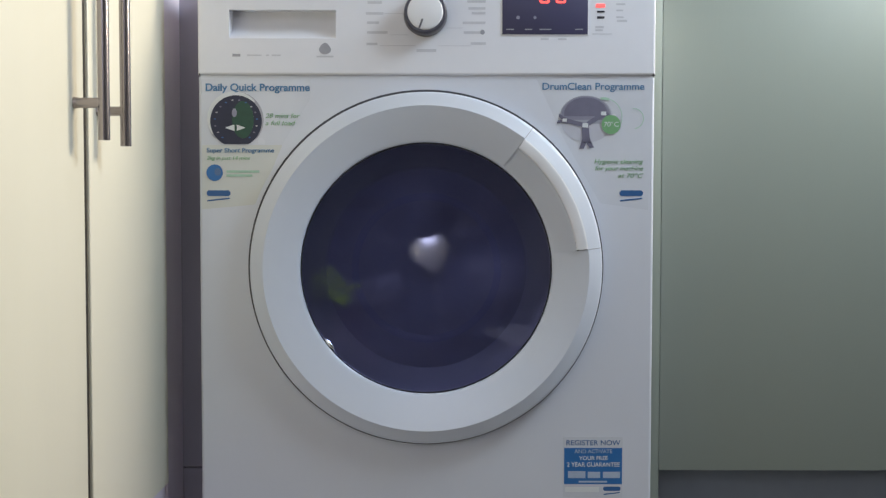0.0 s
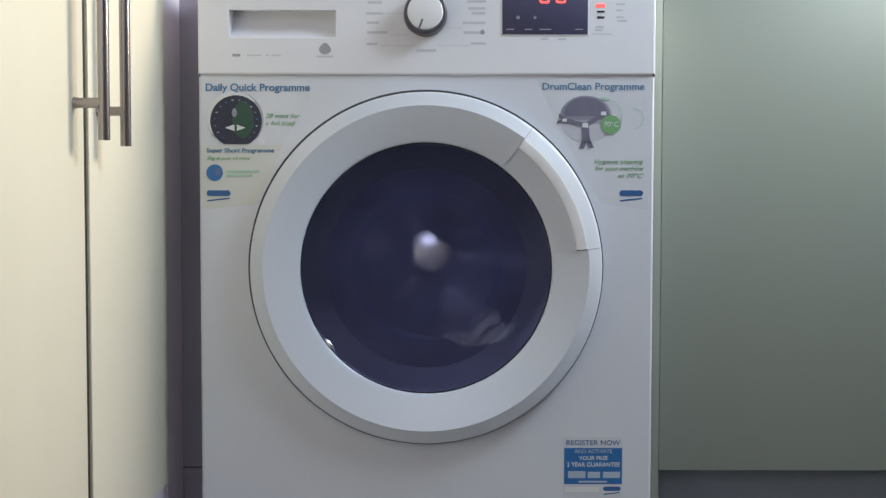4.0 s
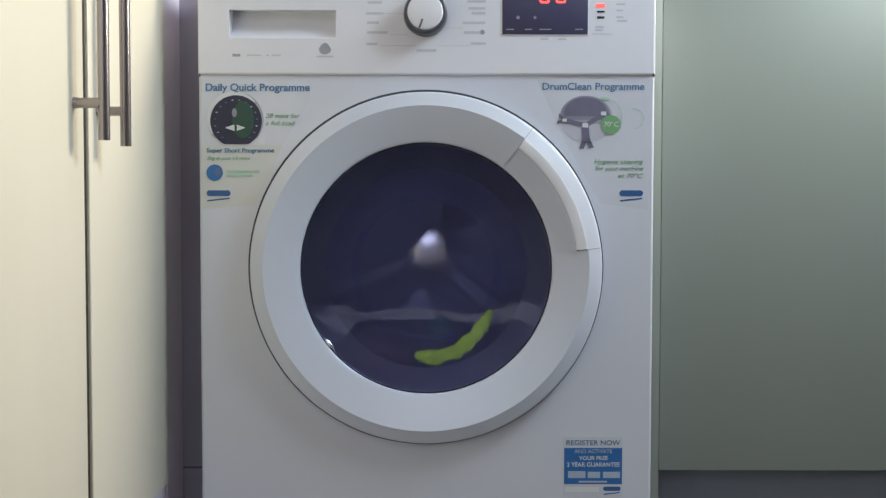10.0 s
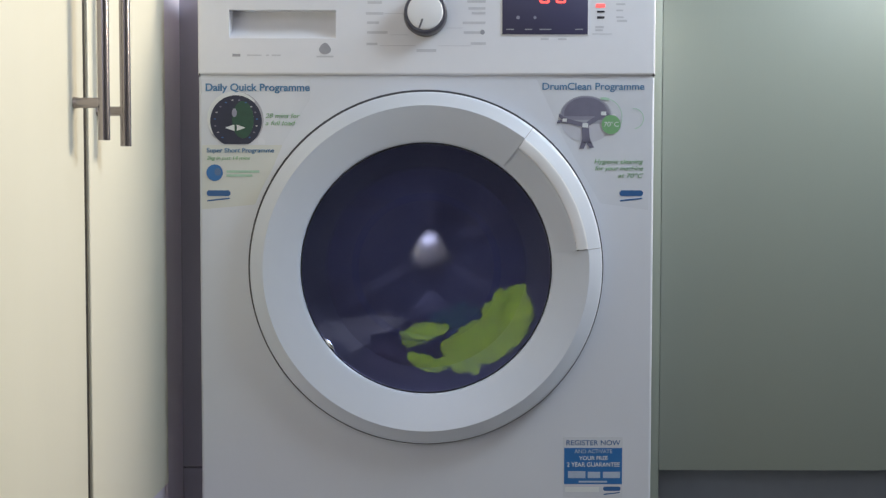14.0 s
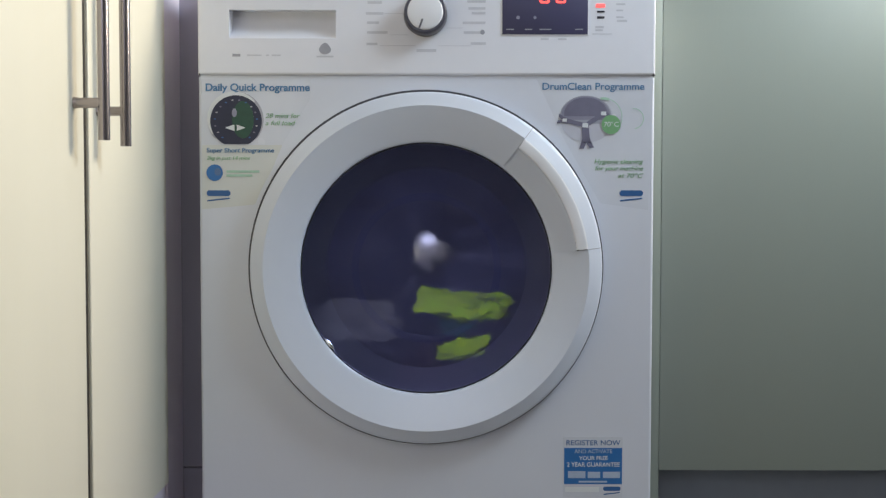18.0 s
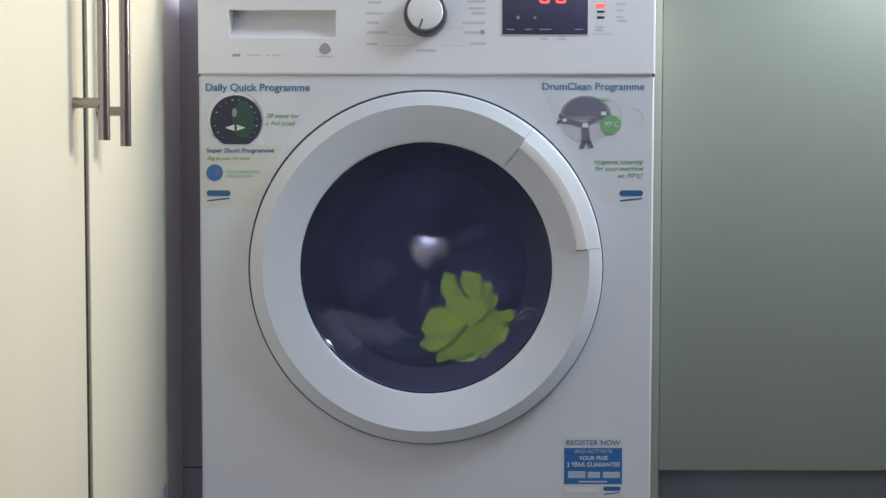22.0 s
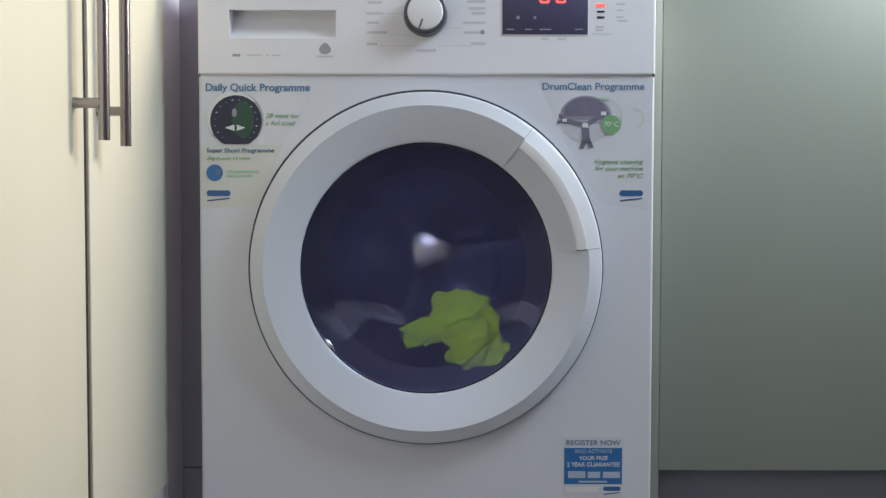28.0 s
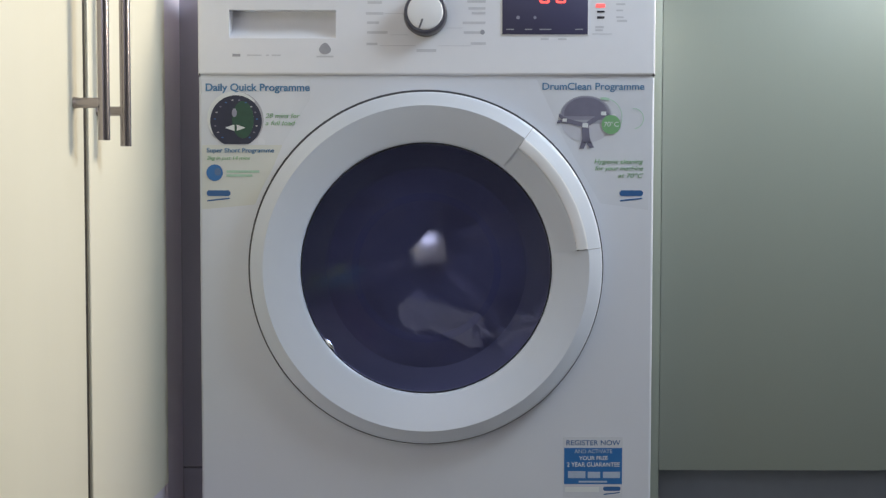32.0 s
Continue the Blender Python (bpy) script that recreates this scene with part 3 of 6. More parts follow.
    for a0, a1 in (((0.2466, 0.8017), (0.2583, 0.8039)), ((0.2467, 0.7937), (0.2555, 0.7959)), ((0.2468, 0.7849), (0.2563, 0.7871)), ((0.2475, 0.7798), (0.2607, 0.7828)),
                   ((0.2197, 0.7718), (0.2307, 0.7747)), ((0.2197, 0.7681), (0.2292, 0.7703)), ((0.2153, 0.7638), (0.2418, 0.7649)), ((0.1485, 0.7564), (0.1588, 0.7593)), ((0.1713, 0.7564), (0.1823, 0.7593))):
        part("printed_bar", plate(rect(a0[0], a1[0], a0[1], a1[1]), y, 0.0002), INK_FAINT, panel)


def porthole(machine):
    """The round door: ring with funnel, grip pocket, handle and glass bowl."""
    door = part("door_ring", lathe([(0.2290, -0.001), (0.2300, -0.0070), (0.2299, -0.0128), (0.2294, -0.0152), (0.2282, -0.0168), (0.2260, -0.0178), (0.2180, -0.0212), (0.2128, -0.0234), (0.2115, -0.0240)], cx=AX, cz=AZ, steps=128), RING, machine, "white round door rim")
    part("shadow_gap", lathe([(0.2339, -0.0002), (0.2298, -0.0005), (0.2291, 0.004)], cx=AX - 0.0006, cz=AZ + 0.0002, steps=96), RUBBER, door)
    a0, a1 = 7.0, 53.0
    funnel = [(0.2115, -0.0240), (0.2095, -0.0235), (0.1690, -0.0102), (0.1667, -0.0092), (0.1652, -0.0077), (0.1645, 0.004)]
    part("door_funnel", lathe(funnel, a1, a0 + 360, 116, cx=AX, cz=AZ), RING, door, "white dished inner ring")
    pocket = [(0.1970, -0.0194), (0.1964, -0.0172), (0.1690, -0.0090), (0.1667, -0.0083), (0.1652, -0.0070), (0.1645, 0.004)]
    bm = lathe(pocket, a0, a1, 24, cx=AX, cz=AZ)
    for a, d in ((a0, 0.0), (a1, 0.0)):
        fs = [bm.verts.new((*polar(r, a)[:1], y, polar(r, a)[1])) for r, y in funnel[:5]]
        ps = [bm.verts.new((polar(r, a)[0], y, polar(r, a)[1])) for r, y in reversed(pocket[:5])]
        bm.faces.new(fs + ps)
    part("grip_pocket", bm, RING, door, "recessed grip behind the door handle")
    bar = [(0.1970, -0.0194), (0.1966, -0.0230), (0.1972, -0.0238), (0.1984, -0.0242), (0.2030, -0.0246), (0.2084, -0.0248), (0.2100, -0.0246), (0.2114, -0.0238), (0.2108, -0.0180)]
    part("door_handle", lathe(bar, a0 + 0.3, a1 - 0.12, 30, cx=AX, cz=AZ, closed=True), HANDLE_W, door, "curved white door handle")
    for a in (a0, a1):
        bm = bmesh.new()
        path = [(0.2294, -0.0153), (0.2282, -0.0169), (0.2260, -0.0179), (0.2180, -0.0213), (0.2122, -0.0238)]
        for (r, y), (q, w) in zip(path, path[1:]):
            bm.faces.new([bm.verts.new((polar(rr, a + da)[0], yy - 0.00015, polar(rr, a + da)[1])) for rr, yy, da in ((r, y, -0.09), (q, w, -0.09), (q, w, 0.09), (r, y, 0.09))])
        part("handle_seam", bm, SEAM_GREY, door, "fine joint at the handle's end", smooth=False)
    part("glass_seat", lathe([(0.1650, -0.0045), (0.1646, -0.0056), (0.1636, -0.0056), (0.1630, -0.0040)], cx=AX, cz=AZ, steps=96), DARK, door, "thin black seat round the glass")
    rim = [(0.1634, -0.0036), (0.1605, -0.0028), (0.1570, -0.0019), (0.1530, -0.0010), (0.1485, 0.0000), (0.1435, 0.0010), (0.1380, 0.0021), (0.1320, 0.0032)]
    bowl = [rim[-1]]
    for k in range(1, 15):
        u = 1 - k / 14.0
        bowl.append((max(0.0001, 0.1320 * u), 0.0032 + 0.007 * (1 - u ** 2)))
    g = part("door_glass", lathe(bowl, cx=AX, cz=AZ, steps=96), GLASS, door, "dark tinted glass bowl")
    g.visible_shadow = False
    part("glass_rim", lathe(rim, cx=AX, cz=AZ, steps=96), GLASS_RIM, door, "slightly frosted curved edge of the glass").visible_shadow = False
    part("glass_ridge", lathe([(0.0995, 0.0064), (0.0975, 0.0056), (0.0945, 0.0053), (0.0915, 0.0058), (0.0895, 0.0070)], 0, 360, 96, cx=AX, cz=AZ), GLASS_RIDGE, door, "faint moulded ridge in the glass").visible_shadow = False
    # polished bead added to make the bright glint on the glass edge
    lx, lz = (-0.1263, 0.3585)
    bead = bmesh.new()
    bmesh.ops.create_uvsphere(bead, u_segments=16, v_segments=10, radius=0.0050, matrix=Matrix.Translation((lx - 0.001, -0.0045, lz)) @ Matrix.Rotation(radians(50), 4, "Y") @ Matrix.Diagonal((1.9, 0.6, 0.55, 1)))
    part("glint_bead", bead, BEAD, door, "small polished bead added for a glint on the glass edge")
    part("gasket", lathe([(0.2040, 0.012), (0.1990, 0.022), (0.1890, 0.030), (0.1800, 0.042), (0.1745, 0.054), (0.1735, 0.060), (0.1760, 0.066), (0.1860, 0.074), (0.1980, 0.082), (0.2200, 0.084), (0.2460, 0.086)], cx=AX, cz=AZ, steps=96), RUBBER, door, "dark rubber door seal")


def hub_depth(r, a):
    """Three flats that lean back from the hub's middle, with softly rounded edges between them."""
    soft = 0.0012
    flats = [0.04 * r * math.cos(a - math.pi / 3 - k * 2 * math.pi / 3) for k in range(3)]
    return 0.284 + r * r / 0.37 + soft * math.log(sum(math.exp(f / soft) for f in flats))


def drum_parts(machine):
    drum = part("drum", lathe([(0.2300, 0.0), (0.2400, 0.006), (0.2400, 0.296), (0.2300, 0.306), (0.2052, 0.310)], steps=96), STEEL_LIFTED, machine, "stainless steel drum")
    part("back_plate", lathe([(0.2050, 0.310), (0.195, 0.304), (0.120, 0.300), (0.0001, 0.298)], steps=96), STEEL_SHADED, drum, "pressed steel drum back with shade in its colour")
    # shallow three-sided hub with three embossed arms on the drum's back
    bm = bmesh.new()
    rings, steps = 14, 96
    tip = bm.verts.new((0, hub_depth(0, 0), 0))
    prev = None
    for j in range(1, rings + 1):
        u = j / rings
        ring = []
        for i in range(steps):
            a = 2 * math.pi * i / steps
            r = u * 0.0345 * (1 + 0.20 * math.cos(3 * a))
            ring.append(bm.verts.new((r * math.cos(a), hub_depth(r, a), r * math.sin(a))))
        for i in range(steps):
            k = (i + 1) % steps
            bm.faces.new((tip, ring[i], ring[k]) if prev is None else (prev[i], ring[i], ring[k], prev[k]))
        prev = ring
    part("drum_hub", bm, STAR, drum, "bright three-sided drum hub")
    for k in range(3):
        a = k * 2 * math.pi / 3
        bm = bmesh.new()
        rows = []
        for j in range(13):
            v = j / 12
            r = 0.0465 + 0.1485 * v
            row = []
            for i in range(17):
                q = i / 8 - 1
                x, z = r, q * (0.017 + 0.005 * v)
                rise = 0.0065 * math.exp(-((abs(q) - 0.72) / 0.16) ** 2) + 0.002 * max(0, 1 - abs(q))
                row.append(bm.verts.new((x * math.cos(a) - z * math.sin(a), 0.300 - rise * (1 - 0.4 * v), x * math.sin(a) + z * math.cos(a))))
            rows.append(row)
        for p, q in zip(rows, rows[1:]):
            for i in range(16):
                bm.faces.new((p[i], p[i + 1], q[i + 1], q[i]))
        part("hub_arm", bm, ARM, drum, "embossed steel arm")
    for k in range(3):
        a = math.pi / 3 + k * 2 * math.pi / 3
        bm = bmesh.new()
        rings, steps = 6, 40
        mid = bm.verts.new((0.118 * math.cos(a), 0.2950, 0.118 * math.sin(a)))
        prev = None
        for j in range(1, rings + 1):
            u = j / rings
            ring = []
            for i in range(steps):
                th = 2 * math.pi * i / steps
                x = 0.118 + 0.062 * u * math.cos(th)
                z = (0.046 + 0.016 * math.cos(th)) * u * math.sin(th)
                ring.append(bm.verts.new((x * math.cos(a) - z * math.sin(a), 0.2950 + 0.0062 * u ** 4, x * math.sin(a) + z * math.cos(a))))
            for i in range(steps):
                n = (i + 1) % steps
                bm.faces.new((mid, ring[i], ring[n]) if prev is None else (prev[i], ring[i], ring[n], prev[n]))
            prev = ring
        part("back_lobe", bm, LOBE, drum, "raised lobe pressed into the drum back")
    for k in range(3):
        a = math.pi / 2 + k * 2 * math.pi / 3 + math.pi / 3
        bm = bmesh.new()
        n, m = 10, 12
        rows = []
        for j in range(n + 1):
            v = j / n
            row = []
            for i in range(m + 1):
                s = 2 * i / m - 1
                hgt = 0.046 * max(0.0, 1 - s * s) ** 0.8 * (0.75 + 0.25 * math.sin(math.pi * v)) * (0.2 if j in (0, n) else 1)
                r = 0.2415 - hgt
                th = a + s * 0.17
                row.append(bm.verts.new((r * math.cos(th), 0.02 + 0.265 * v, r * math.sin(th))))
            rows.append(row)
        for p, q in zip(rows, rows[1:]):
            for i in range(m):
                bm.faces.new((p[i], p[i + 1], q[i + 1], q[i]))
        part("paddle", bm, PADDLE, drum, "grey plastic drum paddle")
    drum.matrix_local = pose(AX, 0.088, AZ)
    tub = part("tub", lathe([(0.2460, 0.0862), (0.2600, 0.090), (0.2600, 0.45), (0.0001, 0.452)], cx=AX, cz=AZ, steps=64), DARK, machine, "black outer tub")
    return drum


def clip_ring(points, r=0.2400):
    """Pushes the outline's points out of the door's circle."""
    out = []
    for i in range(len(points)):
        (x0, z0), (x1, z1) = points[i], points[(i + 1) % len(points)]
        for k in range(16):
            f = k / 16
            x, z = x0 + (x1 - x0) * f, z0 + (z1 - z0) * f
            d = math.hypot(x - AX, z - AZ)
            if d < r:
                x, z = AX + (x - AX) * r / d, AZ + (z - AZ) * r / d
            out.append((x, z))
    return out


def brand(parent, x0, z0, x1, z1, y):
    """A plain blue word-sized bar with a rising stroke beneath it."""
    h = z1 - z0
    w = x1 - x0
    a, b, c = z0 + h * 0.42, z0 + h * 0.86, h * 0.14
    bm = plate([(x0 + c, a), (x1 - c, a), (x1, a + c), (x1, b - c), (x1 - c, b), (x0 + c, b), (x0, b - c), (x0, a + c)], y, 0.0002)
    part("brand_stroke", plate([(x0 + 0.001, z0), (x1 - 0.001, z0 + h * 0.20), (x1 - 0.001, z0 + h * 0.30), (x0 + 0.001, z0 + h * 0.12)], y, 0.0002), INK_BLUE, parent)
    part("brand_mark", bm, INK_BLUE, parent)


def stickers(machine):
    y = FRONT - 0.0001
    yt = y - 0.0006
    # left-hand promotional film
    pts = clip_ring([(-0.2941, 0.7052), (-0.1522, 0.7054), (-0.1523, 0.6804), (-0.1889, 0.6206), (-0.2948, 0.6205)])
    s = part("promotion_sticker", plate(pts, y, 0.00004), FILM, machine, "glossy promotional film with a dial picture")
    pts = clip_ring([(-0.2948, 0.6197), (-0.1889, 0.6199), (-0.2227, 0.5421), (-0.2955, 0.5354)])
    part("lower_film", plate(pts, y, 0.00004), FILM_CREAM, s, "cream lower part of the film")
    x, z = (-0.2890, 0.6905)
    words("lettering", "Daily Quick Programme", x, z, 0.0092, yt + 0.0002, INK_TITLE, s, width=(-0.1518, 0.8086)[0] - (-0.2880, 0.8084)[0], bold=0.0003)
    cx, cz = (-0.2494, 0.6508)
    r = 0.0338
    part("dial_rim", plate(oval(cx - 0.0008, cz + 0.0020, r * 1.09, r * 1.09, 44, -40, 220), y - 0.0003, 0.0001), SILVER_PRINT, s, "printed silver rim round the dial")
    part("rim_light", plate(oval(cx - 0.0022, cz + 0.0034, r * 1.05, r * 1.05, 40, 40, 215), y - 0.0005, 0.0001), INK_WHITE, s)
    part("dial_print", plate(oval(cx, cz, r, r, 48, -62, 242), y - 0.0007, 0.0002), PHOTO_DARK, s, "printed black programme dial")
    part("dial_glow", plate(oval(cx + 0.009, cz + 0.002, r * 0.42, r * 0.72, 30), y - 0.0010, 0.0001), PHOTO_GREEN, s)
    for k in range(16):
        a = radians(-50 + 280 * k / 15)
        tx, tz = cx + r * 0.82 * math.cos(a), cz + r * 0.82 * math.sin(a)
        part("dial_tick", plate(oval(tx, tz, 0.0016, 0.0010, 8), y - 0.0013, 0.0001), (INK_BLUE, PHOTO_PURPLE, INK_GREY)[k % 3], s)
    dz = (-0.5589, 0.6423)[1]
    part("dial_pointer", plate([(cx - 0.0145, dz), (cx - 0.002, dz - 0.0042), (cx - 0.002, dz + 0.0042)], y - 0.0012, 0.0002), INK_WHITE, s)
    part("dial_pointer", plate([(cx + 0.0125, dz), (cx + 0.001, dz - 0.0042), (cx + 0.001, dz + 0.0042)], y - 0.0012, 0.0002), INK_WHITE, s)
    part("dial_pointer", plate(oval(cx - 0.002, cz + 0.011, 0.0032, 0.0056, 18), y - 0.0012, 0.0002), DIM_DOT, s)
    for t, px in (("28 mins for", (-0.2109, 0.6553)), ("a full load", (-0.2109, 0.6457))):
        words("lettering", t, px[0], px[1], 0.0058, yt + 0.0002, INK_GREEN, s, width=0.045 if t[0] == "2" else 0.039, shear=0.25)
    x, z = (-0.2882, 0.6102)
    words("lettering", "Super Short Programme", x, z, 0.0056, yt + 0.0002, INK_TITLE, s, width=(-0.1982, 0.8085)[0] - (-0.2866, 0.8084)[0], bold=0.00012)
    x, z = (-0.2883, 0.6006)
    words("lettering", "2kg in just 14 mins", x, z, 0.0046, yt + 0.0002, INK_GREEN, s, width=(-0.2299, 0.8085)[0] - (-0.2866, 0.8084)[0], shear=0.25)
    cx, cz = (-0.2780, 0.5836)
    part("blue_disc", plate(oval(cx, cz, 0.0108, 0.0108, 32), y - 0.0004, 0.0002), LABEL_BLUE, s)
    part("disc_highlight", plate(oval(cx + 0.004, cz + 0.001, 0.0042, 0.0050, 18), y - 0.0007, 0.0001), INK_PALE, s)
    for a0, a1 in (((-0.2625, 0.5836), (-0.2194, 0.5866)), ((-0.2625, 0.5784), (-0.2284, 0.5814))):
        part("printed_bar", plate(rect(a0[0], a1[0], a0[1], a1[1]), y - 0.0004, 0.0002), INK_PALE_GREEN, s)
    a0, a1 = (-0.2887, 0.5458), (-0.2574, 0.5629)
    brand(s, a0[0], a0[1], a1[0], a1[1], y - 0.0004)

    # right-hand promotional film
    pts = clip_ring([(0.1440, 0.7058), (0.2962, 0.7060), (0.2912, 0.5354), (0.2280, 0.5443), (0.1815, 0.6256)])
    s = part("promotion_sticker", plate(pts, y, 0.00004), FILM, machine, "glossy promotional film with a drum picture")
    x, z = (0.1515, 0.6926)
    words("lettering", "DrumClean Programme", x, z, 0.0088, yt + 0.0002, INK_TITLE, s, width=(0.2841, 0.8092)[0] - (0.1508, 0.8090)[0], bold=0.00012)
    ym = y - 0.0004
    cx, cz = (0.2093, 0.6639)
    part("picture_disc", plate(oval(cx + 0.001, cz - 0.010, 0.0350, 0.0300, 40), ym, 0.0001), LILAC_PRINT, s)
    for k, (rx, rz, low, mat) in enumerate(((0.0335, 0.0260, 24, PHOTO_GREY), (0.0315, 0.0240, 16, PHOTO_MID), (0.0285, 0.0215, 8, PHOTO_PURPLE))):
        part("drum_picture", plate(oval(cx - 0.001, cz - 0.005 + 0.001 * k, rx, rz, 34, -low, 180 + low), ym - 0.00015 * (k + 1), 0.0001), mat, s, "printed dark drum")
    hub = (0.2075, 0.6460)
    for (ex, ez), w, fork in (((0.1775, 0.6535), 0.0036, 0.0055), ((0.2092, 0.6230), 0.0060, 0.0066), ((0.2325, 0.6615), 0.0036, 0.0050)):
        dx, dz = ex - hub[0], ez - hub[1]
        d = math.hypot(dx, dz)
        ux, uz = dx / d, dz / d
        nx, nz = -uz, ux

        def at(along, across):
            return ex + ux * along + nx * across, ez + uz * along + nz * across
        part("drum_arm", plate([at(-d, -w * 0.8), at(-d * 0.3, -w * 0.8), at(-0.001, -w * 1.1), at(0.0, w * 1.1), at(-d * 0.3, w * 0.8), at(-d, w * 0.8)], ym - 0.0008, 0.0001), PHOTO_PURPLE, s)
        for side in (-1, 1):
            part("arm_prong", plate([at(-0.002, side * w * 0.1), at(-0.001, side * w * 1.1), at(fork, side * (w + fork * 0.55)), at(fork * 1.05, side * (w * 0.3 + fork * 0.30)), at(0.0015, side * w * 0.15)][::side], ym - 0.0008, 0.0001), PHOTO_PURPLE, s)
    for p, q in (((0.2075, 0.6460), 0.0042), ((0.2315, 0.6615), 0.0036), ((0.1805, 0.6528), 0.0030), ((0.2455, 0.6595), 0.0022)):
        part("arm_light", plate([(p[0] - q, p[1] - q * 0.6), (p[0] + q, p[1] - q * 0.7), (p[0] + q * 0.9, p[1] + q * 0.7), (p[0] - q * 0.8, p[1] + q * 0.7)], ym - 0.0011, 0.0001), INK_WHITE, s)
    cx, cz = (0.2413, 0.6471)
    part("green_disc", plate(oval(cx, cz, 0.0125, 0.0125, 30), ym - 0.0012, 0.0002), INK_GREEN, s)
    words("lettering", "70°C", cx - 0.0095, cz - 0.0026, 0.0060, ym - 0.0016, INK_WHITE, s, width=0.0195)
    for (px, pz), r0, r1, b0, b1 in (((0.2705, 0.6550), 0.0128, 0.0138, -80, 95), ((0.2309, 0.6568), 0.0243, 0.0252, -20, 72), ((0.2309, 0.6568), 0.0226, 0.0258, 72, 98)):
        arc = [(px + r1 * math.cos(radians(b)), pz + r1 * math.sin(radians(b))) for b in np.linspace(b0, b1, 14)]
        arc += [(px + r0 * math.cos(radians(b)), pz + r0 * math.sin(radians(b))) for b in np.linspace(b1, b0, 14)]
        part("green_arrow", plate(arc, ym - 0.0006, 0.0002), INK_PALE_GREEN, s)
    for t, w, q in (("Hygienic cleaning", 0.064, (0.2840, 0.5962)), ("for your machine", 0.063, (0.2840, 0.5873)), ("at 70°C", 0.033, (0.2841, 0.5777))):
        words("lettering", t, q[0], q[1], 0.0056, yt + 0.0002, INK_GREEN, s, width=w, align="RIGHT", shear=0.25)
    a0, a1 = (0.2532, 0.5465), (0.2843, 0.5636)
    brand(s, a0[0], a0[1], a1[0], a1[1], ym)

    # guarantee sticker low on the front
    a0, a1 = (0.1815, 0.1538), (0.2604, 0.2343)
    s = part("guarantee_sticker", plate(rect(a0[0], a1[0], a0[1], a1[1]), y, 0.0003), FILM, machine, "blue and white guarantee sticker")
    a0, a1 = (0.1829, 0.1713), (0.2598, 0.2199)
    part("blue_panel", plate(rect(a0[0], a1[0], a0[1], a1[1]), y - 0.0003, 0.0002), LABEL_BLUE, s)
    for t, h, (px, pz), w, mat in (("REGISTER NOW", 0.0066, (0.2215, 0.2236), 0.0715, INK_BLUE), ("AND ACTIVATE", 0.0050, (0.2216, 0.2130), 0.050, INK_SOFT),
                                   ("YOUR FREE", 0.0050, (0.2217, 0.2039), 0.038, INK_WHITE), ("2 YEAR GUARANTEE", 0.0056, (0.2217, 0.1949), 0.070, INK_WHITE)):
        words("lettering", t, px, pz, h, y - (0.0003 if mat is INK_BLUE else 0.0006), mat, s, width=w, align="CENTER", bold=0.00006)
    for a0, a1 in (((0.1881, 0.1796), (0.2113, 0.1888)), ((0.2143, 0.1797), (0.2308, 0.1880)), ((0.2346, 0.1797), (0.2571, 0.1881)), ((0.2024, 0.1736), (0.2399, 0.1759))):
        part("printed_bar", plate(rect(a0[0], a1[0], a0[1], a1[1]), y - 0.0005, 0.0002), INK_SOFT, s)
    a0, a1 = (0.1844, 0.1607), (0.2295, 0.1676)
    part("printed_bar", plate(rect(a0[0], a1[0], a0[1], a1[1]), y - 0.0003, 0.0001), INK_WHITE, s)
    a0, a1 = (0.2348, 0.1569), (0.2580, 0.1699)
    brand(s, a0[0], a0[1], a1[0], a1[1], y - 0.0003)


# ---- the laundry ----
MOVERS = {}
PIECES = {}     # folds of one garment that move as a loose sheet: half-length, half-height, lanes, parts
TRACKS = {}     # rows of each fold


def swatch(a, h, seed):
    """A thin, creased, ragged-edged fold of wet cloth: half-length a, half-height h."""
    bm = lump(a, 0.0030, h, seed, 0.22, 2.4, sub=4, taper=0.14 * math.sin(seed * 2.7), ragged=0.13)
    off = Vector((seed * 1.9, seed * 0.7, seed * 2.3))
    deep = 0.44 * h
    for v in bm.verts:
        q = Vector((v.co.x / h, 0, v.co.z / h))
        crease = 0.62 * (1 - 2.6 * abs(noise.noise(q * 0.8 + off))) + 0.30 * (1 - 2.6 * abs(noise.noise(q * 2.0 + off * 1.7))) + 0.05 * noise.noise(q * 5.0 + off)
        corner = math.sin(2 * math.atan2(v.co.z / h, v.co.x / a)) ** 2
        fray = 0.96 + 0.03 * corner + 0.24 * noise.noise(q * 1.5 + off * 0.6) + 0.10 * noise.noise(q * 4.2 + off)
        v.co = (v.co.x * fray, v.co.y - deep * crease, v.co.z * fray)
    return bm


def swatches(key, parent, mat, name, count, a, h, seed, lanes=3):
    PIECES[key] = (a, h, lanes, [part(name, swatch(a * (0.92 + 0.16 * ((k * 7) % 5) / 4), h * (0.88 + 0.24 * ((k * 3) % 4) / 3), seed + 1.7 * k), mat, parent, sharp=180) for k in range(count)])
    for ob in PIECES[key][3]:
        TRACKS[ob.name] = []


